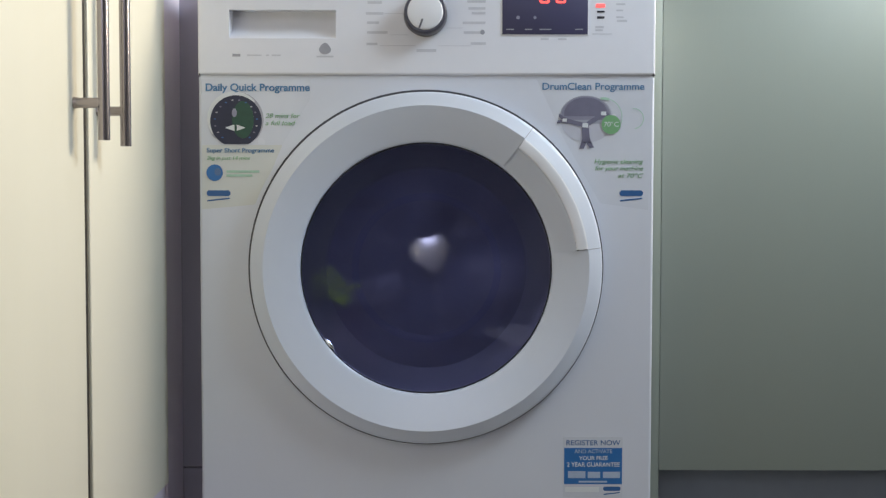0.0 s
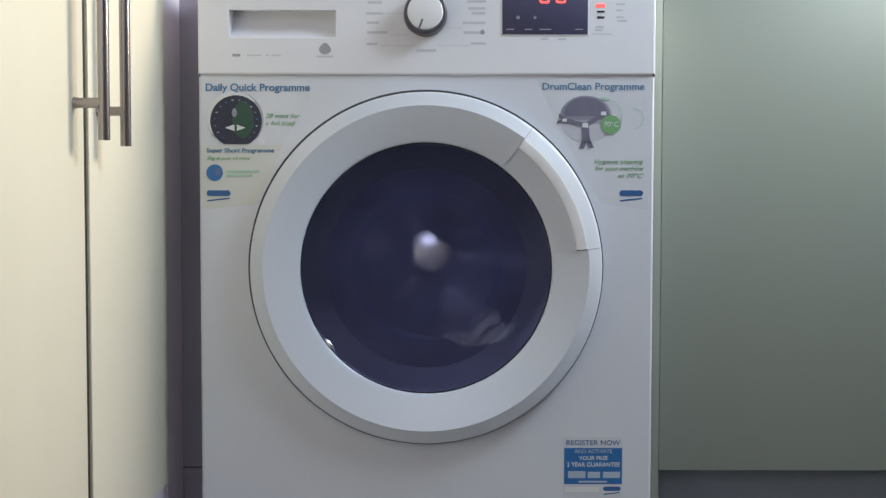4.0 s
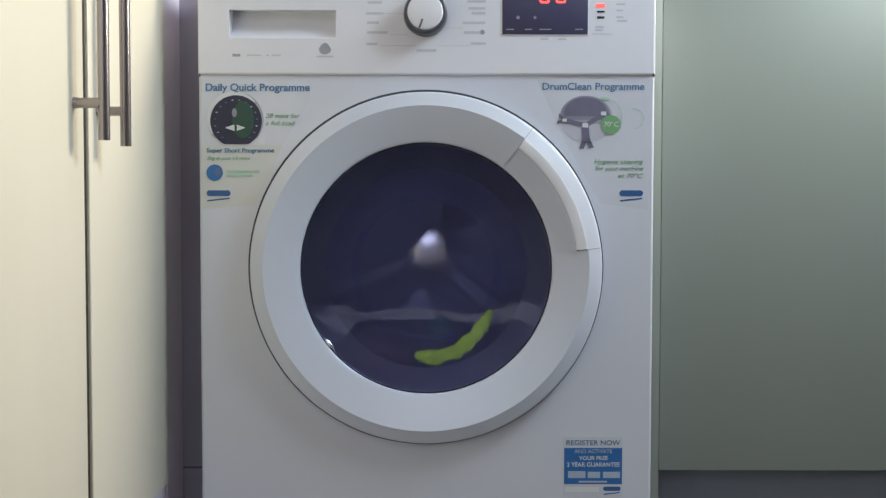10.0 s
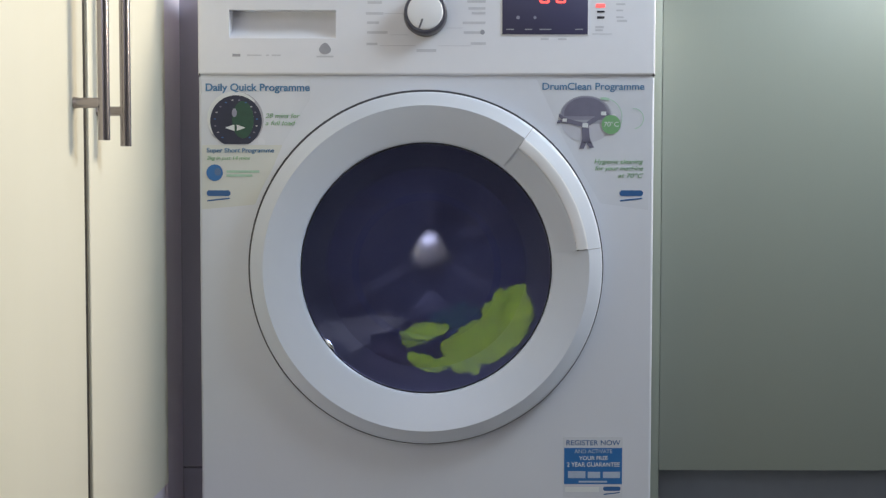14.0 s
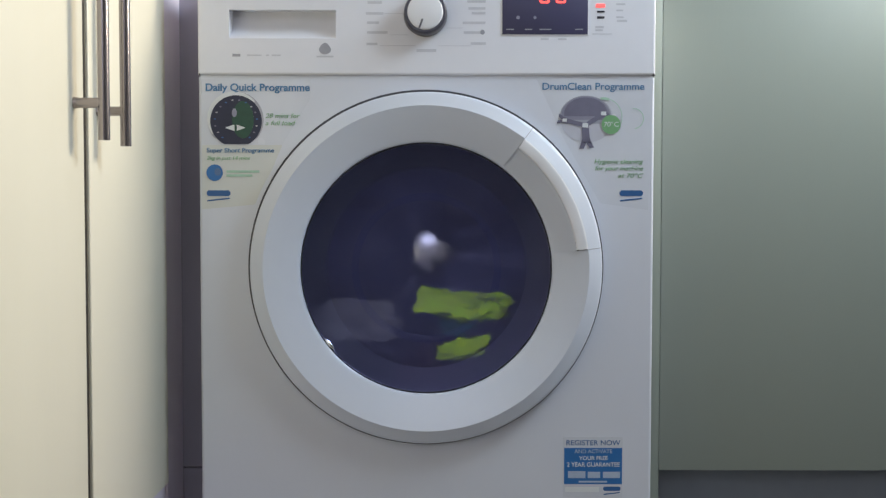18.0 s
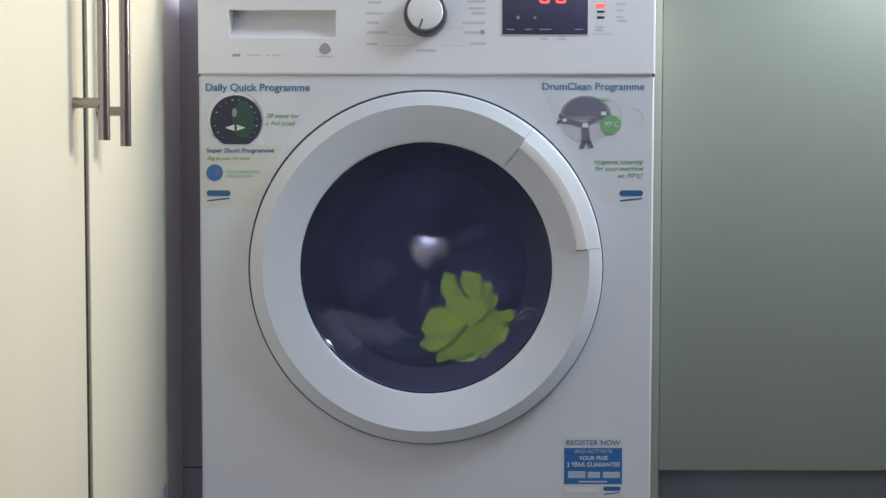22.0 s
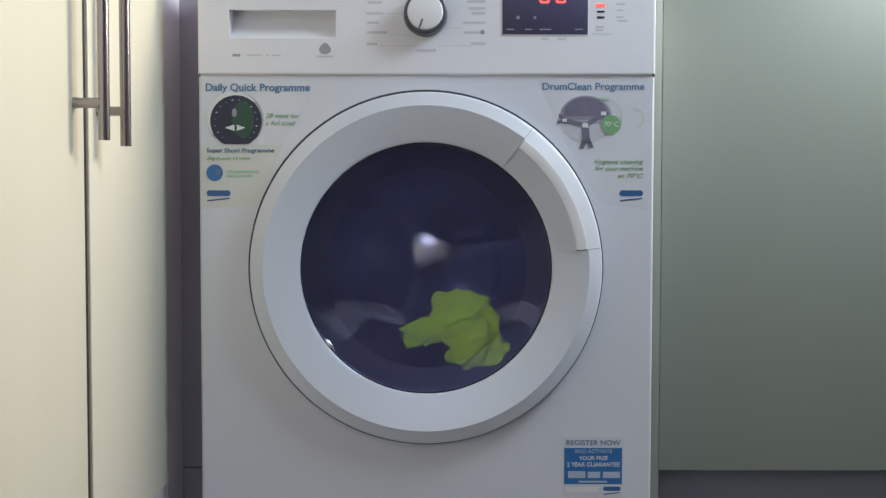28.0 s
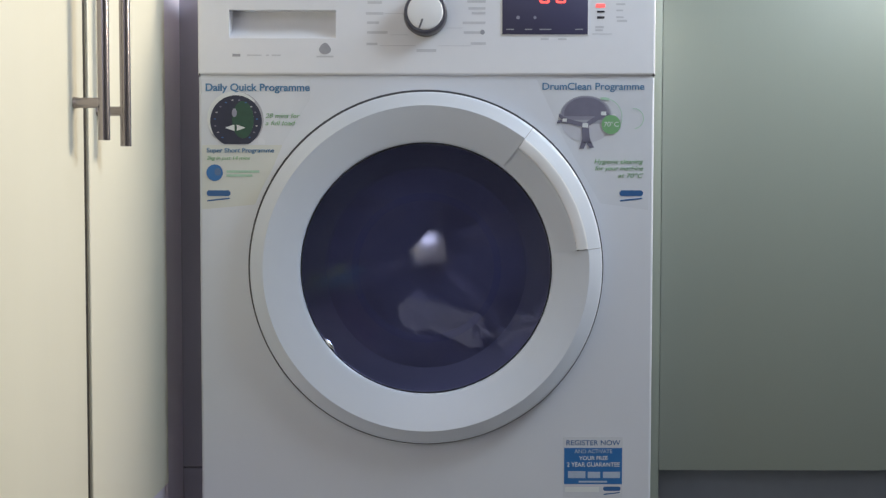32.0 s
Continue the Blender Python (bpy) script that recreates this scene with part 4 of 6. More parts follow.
def laundry():
    hv = tagged(thing("green_garment"), "wet bright yellow-green hi-vis garment tumbling in the drum", "clothing", group="laundry")
    swatches("green_body", hv, HIVIS, "body_fold", 12, 0.034, 0.0235, 3)
    swatches("green_fold", hv, HIVIS, "hem_fold", 5, 0.026, 0.0145, 31, lanes=2)
    swatches("green_sleeve", hv, HIVIS, "sleeve_fold", 9, 0.021, 0.0100, 17, lanes=1)
    pw = tagged(thing("pale_garment"), "wet pale grey garment twisted among the dark laundry", "clothing", group="laundry")
    MOVERS["w1"] = part("hem", roll([(-0.146, -0.008), (-0.09, -0.003), (-0.03, 0.001), (0.01, -0.001), (0.06, -0.006), (0.10, -0.002), (0.146, 0.004)], [0.012, 0.0065, 0.0095, 0.008, 0.006, 0.010, 0.016], 0.4, 5, steps=48, lumpy=0.4), PALE_CLOTH, pw, sharp=180)
    MOVERS["w2"] = part("corner_flap", flap(0.036, 0.005, 0.018, 21, 1.4), PALE_CLOTH, pw, sharp=180)
    MOVERS["w3"] = part("corner_flap", flap(0.032, 0.005, 0.018, 26, 1.3), PALE_CLOTH, pw, sharp=180)
    swatches("pale_bunch", pw, PALE_CLOTH, "bunched_fold", 9, 0.040, 0.0140, 57)
    tl = tagged(thing("teal_garment"), "small dark teal garment among the laundry", "clothing", group="laundry")
    swatches("teal_cloth", tl, TEAL_CLOTH, "cloth_fold", 5, 0.027, 0.014, 83, lanes=2)
    for key, seed, mat, size, label in (("d1", 41, NAVY_CLOTH, (0.125, 0.07, 0.060), "wet navy blue garment heaped low in the drum"),
                                        ("d2", 46, NAVY_CLOTH, (0.100, 0.06, 0.055), "wet black and navy garment heaped in the drum"),
                                        ("d3", 53, MAROON_CLOTH, (0.085, 0.055, 0.048), "wet dark plum garment heaped in the drum")):
        g = tagged(thing("dark_garment"), label, "clothing", group="laundry")
        MOVERS[key] = part("cloth", lump(*size, seed, 0.4, 2.6), mat, g, sharp=180)


def lie(x, y, z, turn=0.0, tip=0.0, yaw=0.0):
    """A pose in the drum: offsets from its axis, clockwise turn about it, a tip about the piece's own length, and a yaw of its length into the drum."""
    return pose(AX + x, y, AZ + z, tip, turn, 0) @ pose(0, 0, 0, 0, 0, yaw)


room()
units()
washer = tagged(thing("washing_machine", (0, 0, 0)), "white front-loading washing machine with stickers, running a wash", "washing machine")
shell(washer)
control_panel(washer)
porthole(washer)
MOVERS["drum"] = drum_parts(washer)
stickers(washer)
laundry()


def settle(ob, t, m):
    """Adds a row to a fold's track; a half-way row where it would turn too far at once."""
    rows = TRACKS[ob.name]
    if rows:
        t0, m0 = rows[-1]
        q0, q1 = m0.to_quaternion(), m.to_quaternion()
        q1.make_compatible(q0)
        if q0.rotation_difference(q1).angle > radians(80) and t - t0 > 0.06:
            rows.append(((t + t0) / 2, Matrix.LocRotScale((m0.translation + m.translation) / 2, q0.slerp(q1, 0.5), None)))
    rows.append((t, m))


def near(a, before):
    """The angle a, turned by half turns (a fold looks alike both ways) to lie nearest to the one before."""
    return a + 180 * round((before - a) / 180)


LEANS = {}


def drape(key, t, depth, width, *line):
    """Lays a garment's folds along a bent line in the drum; all in millimetres from the drum's axis, depth from the machine's front."""
    a, h, lanes, obs = PIECES[key]
    pts = [Vector((x / 1000, z / 1000)) for x, z in line]
    legs = [(q - p).length for p, q in zip(pts, pts[1:])]
    total = sum(legs)
    cols = math.ceil(len(obs) / lanes)
    half = width / 2000
    side = min(max(0.0, half - 0.78 * h), 1.15 * h)
    tip = math.degrees(math.acos(min(1, max(0.22, half / h))))
    swing = math.degrees(math.acos(min(1, max(0.30, total / (2 * a)))))
    for i, ob in enumerate(obs):
        lane, col = i % lanes, i // lanes
        rnd = random.Random(key + str(i))
        stagger = (lane % 2) * 0.5 / cols
        u = min(max((col + 0.5) / cols + stagger - 0.25 / cols, 0), 1)
        s = min(a * 0.65, total / 2) + u * max(0, total - 1.3 * a)
        k = 0
        while k < len(legs) - 1 and s > legs[k]:
            s -= legs[k]
            k += 1
        p, d = pts[k], (pts[k + 1] - pts[k]).normalized()
        off = (lane - (lanes - 1) / 2) / max(0.5, (lanes - 1) / 2) * side
        c = p + d * s + Vector((-d.y, d.x)) * off
        lean = near(-math.degrees(math.atan2(d.y, d.x)) + rnd.uniform(-14, 14) * (0.3 if lanes == 1 or total < 1.4 * a else 1), LEANS.get(ob.name, 0))
        LEANS[ob.name] = lean
        y = depth / 1000 + (0, 0.010, 0.005)[lane] + rnd.uniform(-0.004, 0.004)
        if (total < 1.4 * a and i > 1) or (half < 0.35 * h and lanes == 3 and lane != 1):
            w = math.atan2(c.y, c.x)
            c, y = Vector((0.222 * math.cos(w), 0.222 * math.sin(w))), 0.115 + 0.018 * (i % 5)
        settle(ob, t, lie(c.x, y, c.y, lean, tip * (1 if i % 2 else -1) + rnd.uniform(-8, 8), swing * 0.7 + rnd.uniform(-10, 10)))


def tuck(key, t0, t1, from_angle, to_angle):
    """Carries a garment's folds round the drum's wall, below the rim of the seal."""
    a, h, lanes, obs = PIECES[key]
    n = max(1, math.ceil(abs(to_angle - from_angle) / 15))
    for j in range(n + 1):
        f = j / n
        for i, ob in enumerate(obs):
            rnd = random.Random(key + str(i))
            w = from_angle + (to_angle - from_angle) * f + rnd.uniform(-16, 16)
            lean = near(-w - 90, LEANS.get(ob.name, 0))
            LEANS[ob.name] = lean
            settle(ob, t0 + (t1 - t0) * f, lie(0.222 * math.cos(radians(w)), 0.115 + 0.018 * (i % 5), 0.222 * math.sin(radians(w)), lean, 80, 0))


def drum_turn(t):
    """The drum's clockwise turn in degrees: forward, a rest, backward, a rest, forward again."""
    rate = 312.0

    def ramp(a, b, up, down):
        """Time at speed since a, with soft start and stop at b."""
        s = min(max(t - a, 0), b - a)
        gone = 0.0
        gone += min(s, up) ** 2 / (2 * up) if up else 0.0
        gone += max(0, min(s, b - a - down) - up)
        if down and s > b - a - down:
            q = s - (b - a - down)
            gone += q - q * q / (2 * down)
        return gone

    return rate * (ramp(-1, 8.35, 0.01, 0.8) - 0.9864 * ramp(12.75, 23.5, 0.9, 0.8) + ramp(28.0, 34.0, 0.8, 0.01)) + DRUM_START


DRUM_START = 9.2


def motions():
    times = [k * 0.15 for k in range(214)]
    walk(MOVERS["drum"], [(t, pose(AX, 0.088, AZ, 0, drum_turn(t), 0)) for t in times if t <= 32.0])
    # dark garments ride up the rising side and slide back
    for key, x, y, z, swing, lag in (("d1", 0.00, 0.235, -0.160, 26, 0.0), ("d2", 0.07, 0.200, -0.150, 34, 0.35), ("d3", -0.08, 0.205, -0.155, 30, 0.7)):
        rows = []
        for t in [k * 0.2 for k in range(161)]:
            w = drum_turn(t)
            speed = (drum_turn(t + 0.05) - drum_turn(t - 0.05)) / 31.2
            a = speed * swing * (0.65 + 0.35 * math.sin(w / 57.3 * 1.0 + lag * 6.28))
            c, s = math.cos(radians(a)), math.sin(radians(a))
            rows.append((t, lie(x * c + z * s, y, -x * s + z * c, a + 10 * math.sin(w / 80 + lag * 9))))
        walk(MOVERS[key], rows)
    walk(MOVERS["w1"], [(0, lie(-0.004, 0.160, -0.245, 0, 80)), (7.7, lie(-0.004, 0.160, -0.245, 0, 80)), (8, lie(0.036, 0.190, -0.161, -10, 60)),
        (8.2, lie(0.027, 0.175, -0.099, -6, 20)), (8.4, lie(0.004, 0.165, -0.081, -2)), (8.6, lie(0.001, 0.165, -0.079, 0)),
        (12.8, lie(0.001, 0.165, -0.079, 0)), (12.9, lie(0.001, 0.165, -0.075, -3)), (13, lie(0.000, 0.165, -0.073, -6)),
        (13.2, lie(-0.011, 0.165, -0.085, -12)), (13.5, lie(-0.032, 0.180, -0.108, -10, 30)), (13.9, lie(-0.015, 0.190, -0.152, -5, 70)),
        (14.5, lie(-0.004, 0.160, -0.245, 0, 80)), (20, lie(-0.004, 0.160, -0.245, 0, 80)), (20.2, lie(0.002, 0.190, -0.071, -24, 30)),
        (20.4, lie(-0.003, 0.190, -0.084, -20, 40)), (20.8, lie(-0.007, 0.190, -0.152, -10, 70)), (21.3, lie(-0.004, 0.160, -0.245, 0, 80)),
        (28.3, lie(-0.004, 0.160, -0.245, 0, 80)), (28.6, lie(-0.049, 0.190, -0.084, 12, 45)), (28.8, lie(-0.057, 0.180, -0.079, 12, 30)),
        (29, lie(-0.049, 0.180, -0.074, 8, 30)), (29.2, lie(-0.049, 0.180, -0.083, 20, 30)), (29.5, lie(-0.016, 0.200, -0.154, 20, 70)),
        (30, lie(-0.004, 0.160, -0.245, 0, 80)), (32, lie(-0.004, 0.160, -0.245, 0, 80))])
    walk(MOVERS["w2"], [(0, lie(0.121, 0.190, -0.109, 0, 40)), (0.4, lie(0.019, 0.180, -0.176, 0, 70)), (1.1, lie(0.036, 0.190, -0.118, -20, 50)),
        (2, lie(-0.135, 0.190, -0.118, 40, 40)), (3, lie(0.078, 0.180, -0.087, 10, 20)), (3.5, lie(0.052, 0.170, -0.115, 20, 20)),
        (4.5, lie(-0.049, 0.180, -0.185, 0, 70)), (5.6, lie(0.087, 0.180, -0.108, -10, 30)), (6.2, lie(0.120, 0.180, -0.100, 0, 30)),
        (7, lie(0.103, 0.170, -0.115, 0, 40)), (7.4, lie(0.111, 0.160, -0.106, -10, 20)), (7.8, lie(-0.117, 0.180, -0.134, 30, 40)),
        (8.2, lie(-0.126, 0.150, -0.088, 10)), (8.6, lie(-0.133, 0.150, -0.081, -4)), (12.8, lie(-0.133, 0.150, -0.081, -4)),
        (13.1, lie(-0.139, 0.150, -0.084, -8)), (13.4, lie(-0.122, 0.150, -0.096, 10)), (13.8, lie(-0.114, 0.150, -0.105, 20)),
        (14.5, lie(-0.114, 0.150, -0.096, 20)), (16.5, lie(-0.091, 0.170, -0.107, 20, 30)), (17, lie(-0.099, 0.170, -0.090, 0, 20)),
        (17.6, lie(-0.116, 0.170, -0.116, 0, 40)), (18.2, lie(-0.133, 0.170, -0.082, 0, 30)), (19, lie(-0.123, 0.160, -0.104, 10, 20)),
        (20, lie(-0.133, 0.170, -0.107, 10, 30)), (21, lie(-0.098, 0.160, -0.114, 20, 40)), (22.4, lie(-0.122, 0.150, -0.096, 10, 10)),
        (23, lie(-0.122, 0.150, -0.090, 8)), (23.4, lie(-0.126, 0.150, -0.086, 6)), (28, lie(-0.126, 0.150, -0.086, 6)),
        (28.4, lie(-0.130, 0.150, -0.067, 15)), (28.7, lie(-0.130, 0.150, -0.067, 20)), (29, lie(-0.130, 0.150, -0.080, 20)),
        (29.4, lie(-0.133, 0.170, -0.133, 50, 40)), (29.8, lie(-0.049, 0.170, -0.166, 10, 60)), (30.2, lie(0.061, 0.180, -0.091, -10, 40)),
        (30.6, lie(0.061, 0.170, -0.065, -50, 10)), (30.8, lie(0.069, 0.170, -0.056, -60, 20)), (31.2, lie(0.019, 0.190, -0.161, -20, 60)),
        (31.8, lie(0.027, 0.170, -0.069, 0, 30)), (32, lie(0.137, 0.170, -0.098, -30, 40))])
    walk(MOVERS["w3"], [(0, lie(0.086, 0.160, -0.245, 0, 80)), (1, lie(0.121, 0.190, -0.109, -30, 40)), (2, lie(0.121, 0.190, -0.101, -40, 50)),
        (2.9, lie(0.112, 0.180, -0.100, -40, 40)), (3.5, lie(0.069, 0.170, -0.082, -60, 10)), (4.5, lie(0.103, 0.180, -0.117, -30, 40)),
        (5.6, lie(0.120, 0.170, -0.090, -20, 30)), (6.5, lie(0.127, 0.160, -0.114, -20, 40)), (7.2, lie(0.111, 0.160, -0.093, -10, 20)),
        (7.7, lie(0.118, 0.150, -0.079, -15)), (8.2, lie(0.131, 0.150, -0.076, -10)), (8.6, lie(0.133, 0.150, -0.078, 6)),
        (12.8, lie(0.133, 0.150, -0.078, 6)), (13, lie(0.135, 0.150, -0.063, 8)), (13.2, lie(0.139, 0.150, -0.059, 10)),
        (13.5, lie(0.145, 0.170, -0.069, -10, 20)), (14.5, lie(0.145, 0.170, -0.069, -60, 20)), (16.5, lie(0.136, 0.170, -0.082, -60, 40)),
        (17.2, lie(0.128, 0.170, -0.115, -40, 50)), (18.3, lie(0.124, 0.170, -0.090, -50, 30)), (19, lie(0.140, 0.165, -0.077, -60, 10)),
        (19.5, lie(0.144, 0.165, -0.064, -70, 10)), (20.2, lie(0.146, 0.180, -0.091, -60, 30)), (21.2, lie(0.137, 0.180, -0.117, -40, 40)),
        (22.2, lie(0.140, 0.160, -0.085, -40, 20)), (22.8, lie(0.144, 0.160, -0.076, -50, 10)), (23.2, lie(0.135, 0.150, -0.075, -20)),
        (23.6, lie(0.130, 0.150, -0.078, 2)), (28, lie(0.130, 0.150, -0.078, 2)), (28.4, lie(0.133, 0.150, -0.084, 10)),
        (28.8, lie(0.135, 0.150, -0.088, 10)), (29.2, lie(0.137, 0.170, -0.107, 10, 40)), (30, lie(0.120, 0.180, -0.134, -20, 50)),
        (31, lie(0.112, 0.180, -0.083, -40, 40)), (32, lie(0.132, 0.170, -0.107, -30, 40))])
    drape("green_body", 0.00, 290, 24, (-175, -36), (-151, -52), (-131, -64))
    drape("green_body", 0.10, 200, 31, (-161, -29), (-141, -45), (-114, -58))
    drape("green_body", 0.20, 135, 40, (-147, -32), (-123, -47), (-92, -58))
    drape("green_body", 0.30, 135, 48, (-134, -47), (-112, -62), (-88, -78))
    drape("green_body", 0.40, 130, 55, (-119, -61), (-97, -80), (-79, -98))
    drape("green_body", 0.60, 130, 51, (-129, -83), (-83, -102), (-9, -102))
    drape("green_body", 0.80, 130, 48, (-116, -106), (-55, -107), (19, -102))
    drape("green_body", 1.00, 135, 40, (-129, -97), (-74, -112), (-5, -117))
    drape("green_body", 1.20, 130, 35, (-141, -93), (-83, -120), (13, -137))
    drape("green_body", 1.40, 130, 27, (-110, -130), (-37, -144), (55, -133))
    drape("green_body", 1.60, 130, 27, (-92, -143), (-46, -154), (19, -146))
    drape("green_body", 1.80, 130, 29, (-55, -139), (-18, -155), (33, -148))
    drape("green_body", 2.00, 140, 20, (0, -148), (32, -142), (69, -125))
    drape("green_body", 2.10, 170, 11, (19, -154), (43, -150), (75, -141))
    tuck("green_body", 2.2, 2.5, -74, -173)
    drape("green_body", 2.60, 290, 41, (-169, 31), (-159, -20), (-163, -71))
    drape("green_body", 2.70, 210, 42, (-162, 14), (-142, -19), (-127, -50))
    drape("green_body", 2.80, 135, 51, (-147, -14), (-110, -28), (-64, -25))
    drape("green_body", 3.00, 130, 57, (-152, -32), (-108, -41), (-46, -43))
    drape("green_body", 3.20, 130, 73, (-101, -10), (-64, -46), (9, -83))
    drape("green_body", 3.30, 130, 62, (-83, -56), (-37, -80), (19, -92))
    drape("green_body", 3.40, 130, 55, (-55, -98), (-9, -109), (31, -87))
    drape("green_body", 3.50, 130, 48, (-18, -116), (19, -120), (46, -102))
    drape("green_body", 3.70, 140, 30, (0, -144), (37, -144), (69, -125))
    drape("green_body", 3.85, 150, 15, (9, -157), (37, -157), (69, -138))
    tuck("green_body", 4.0, 4.4, -77, -173)
    drape("green_body", 4.50, 280, 40, (-168, 32), (-158, -19), (-162, -70))
    drape("green_body", 4.70, 140, 63, (-142, -14), (-111, -33), (-65, -47))
    drape("green_body", 4.90, 130, 70, (-110, -28), (-73, -61), (-9, -87))
    drape("green_body", 5.10, 130, 51, (-83, -98), (-37, -111), (19, -111))
    drape("green_body", 5.30, 130, 26, (-64, -124), (-27, -135), (19, -129))
    drape("green_body", 5.50, 130, 16, (-61, -130), (-31, -126), (0, -120))
    drape("green_body", 5.70, 130, 15, (-73, -126), (-46, -131), (-9, -126))
    drape("green_body", 5.80, 150, 11, (-84, -138), (-56, -142), (-19, -138))
    drape("green_body", 5.90, 235, 20, (-153, -52), (-137, -62), (-118, -73))
    drape("green_body", 6.00, 190, 19, (-148, -54), (-117, -67), (-83, -84))
    drape("green_body", 6.10, 140, 37, (-146, -36), (-109, -53), (-72, -81))
    drape("green_body", 6.20, 130, 46, (-145, -28), (-101, -50), (-55, -83))
    drape("green_body", 6.40, 130, 64, (-154, -13), (-108, -48), (-64, -87))
    drape("green_body", 6.60, 130, 73, (-152, -2), (-105, -37), (-49, -78))
    drape("green_body", 6.80, 130, 73, (-152, -2), (-101, -41), (-42, -87))
    drape("green_body", 7.00, 130, 77, (-152, -1), (-90, -43), (-2, -102))
    drape("green_body", 7.20, 130, 92, (-64, -13), (-37, -65), (-9, -111))
    drape("green_body", 7.40, 130, 106, (-16, -28), (-13, -74), (-16, -124))
    drape("green_body", 7.50, 130, 62, (-27, -83), (-9, -111), (9, -124))
    drape("green_body", 7.60, 135, 26, (-55, -130), (-18, -141), (37, -132))
    drape("green_body", 7.70, 150, 11, (-37, -153), (-0, -157), (47, -147))
    tuck("green_body", 7.8, 12.7, -90, -66)
    drape("green_body", 12.80, 160, 9, (37, -154), (66, -147), (94, -132))
    drape("green_body", 12.90, 145, 17, (43, -141), (84, -118), (110, -77))
    drape("green_body", 13.00, 140, 15, (54, -127), (87, -99), (111, -60))
    drape("green_body", 13.20, 135, 39, (61, -119), (102, -84), (125, -35))
    drape("green_body", 13.40, 130, 49, (65, -124), (111, -83), (134, -24))
    drape("green_body", 13.60, 130, 53, (50, -139), (101, -102), (142, -37))
    drape("green_body", 13.80, 130, 57, (37, -142), (92, -111), (134, -50))
    drape("green_body", 14.00, 130, 57, (32, -144), (92, -111), (140, -37))
    drape("green_body", 14.20, 130, 77, (37, -135), (83, -102), (134, -42))
    drape("green_body", 14.40, 130, 84, (24, -133), (79, -92), (125, -50))
    drape("green_body", 14.50, 130, 84, (28, -129), (83, -87), (127, -42))
    drape("green_body", 14.80, 130, 77, (55, -111), (105, -55), (134, -9))
    drape("green_body", 15.00, 130, 70, (19, -83), (74, -46), (110, -19))
    drape("green_body", 15.20, 130, 59, (-9, -102), (37, -83), (83, -74))
    drape("green_body", 15.40, 130, 40, (-27, -124), (19, -124), (68, -111))
    drape("green_body", 15.70, 135, 33, (-9, -139), (37, -136), (83, -111))
    drape("green_body", 16.00, 130, 44, (19, -129), (65, -111), (110, -74))
    drape("green_body", 16.30, 130, 37, (55, -102), (92, -74), (120, -37))
    drape("green_body", 16.50, 130, 27, (76, -90), (98, -61), (123, -24))
    drape("green_body", 16.70, 130, 40, (57, -94), (83, -57), (127, -30))
    drape("green_body", 16.90, 130, 38, (39, -107), (76, -66), (127, -41))
    drape("green_body", 17.00, 130, 38, (31, -113), (65, -78), (127, -44))
    drape("green_body", 17.20, 130, 40, (33, -115), (70, -81), (120, -48))
    drape("green_body", 17.40, 130, 40, (39, -116), (76, -83), (114, -48))
    drape("green_body", 17.60, 130, 38, (41, -105), (74, -79), (107, -46))
    drape("green_body", 17.80, 130, 33, (46, -96), (65, -83), (87, -70))
    drape("green_body", 17.90, 130, 29, (19, -74), (55, -68), (101, -65))
    drape("green_body", 18.00, 130, 33, (-13, -52), (46, -65), (120, -61))
    drape("green_body", 18.20, 130, 40, (-13, -89), (37, -79), (87, -74))
    drape("green_body", 18.40, 130, 46, (-13, -105), (37, -92), (96, -65))
    drape("green_body", 18.60, 130, 38, (19, -113), (55, -92), (103, -68))
    drape("green_body", 18.80, 130, 27, (-13, -122), (28, -111), (76, -98))
    drape("green_body", 19.00, 130, 20, (-46, -118), (-9, -124), (33, -113))
    drape("green_body", 19.20, 130, 20, (-46, -122), (-9, -124), (26, -113))
    drape("green_body", 19.40, 140, 17, (-37, -127), (0, -133), (28, -125))
    drape("green_body", 19.60, 170, 13, (-6, -141), (17, -141), (39, -137))
    drape("green_body", 19.70, 190, 10, (9, -155), (32, -155), (55, -151))
    tuck("green_body", 19.8, 19.9, -78, -32)
    drape("green_body", 20.00, 225, 29, (130, -25), (120, -74), (105, -113))
    drape("green_body", 20.10, 180, 38, (134, -31), (115, -66), (93, -104))
    drape("green_body", 20.20, 135, 46, (136, -43), (105, -69), (83, -102))
    drape("green_body", 20.40, 130, 73, (129, -24), (101, -55), (79, -92))
    drape("green_body", 20.60, 130, 84, (142, -31), (101, -55), (57, -92))
    drape("green_body", 20.80, 130, 79, (140, -42), (83, -74), (15, -102))
    drape("green_body", 21.00, 130, 75, (132, -50), (68, -83), (-7, -115))
    drape("green_body", 21.20, 130, 75, (123, -55), (55, -87), (-22, -120))
    drape("green_body", 21.40, 130, 75, (138, -42), (74, -79), (-5, -115))
    drape("green_body", 21.60, 130, 84, (119, -24), (87, -65), (46, -109))
    drape("green_body", 21.80, 130, 95, (118, -46), (74, -76), (26, -113))
    drape("green_body", 22.00, 130, 77, (105, -65), (55, -96), (4, -126))
    drape("green_body", 22.20, 130, 48, (94, -87), (55, -115), (-5, -124))
    drape("green_body", 22.40, 130, 51, (87, -92), (37, -118), (-31, -115))
    drape("green_body", 22.60, 130, 70, (87, -70), (54, -94), (17, -116))
    drape("green_body", 22.80, 130, 84, (105, -65), (72, -87), (35, -113))
    drape("green_body", 23.00, 130, 88, (94, -70), (61, -85), (24, -109))
    drape("green_body", 23.20, 130, 82, (83, -65), (57, -87), (39, -124))
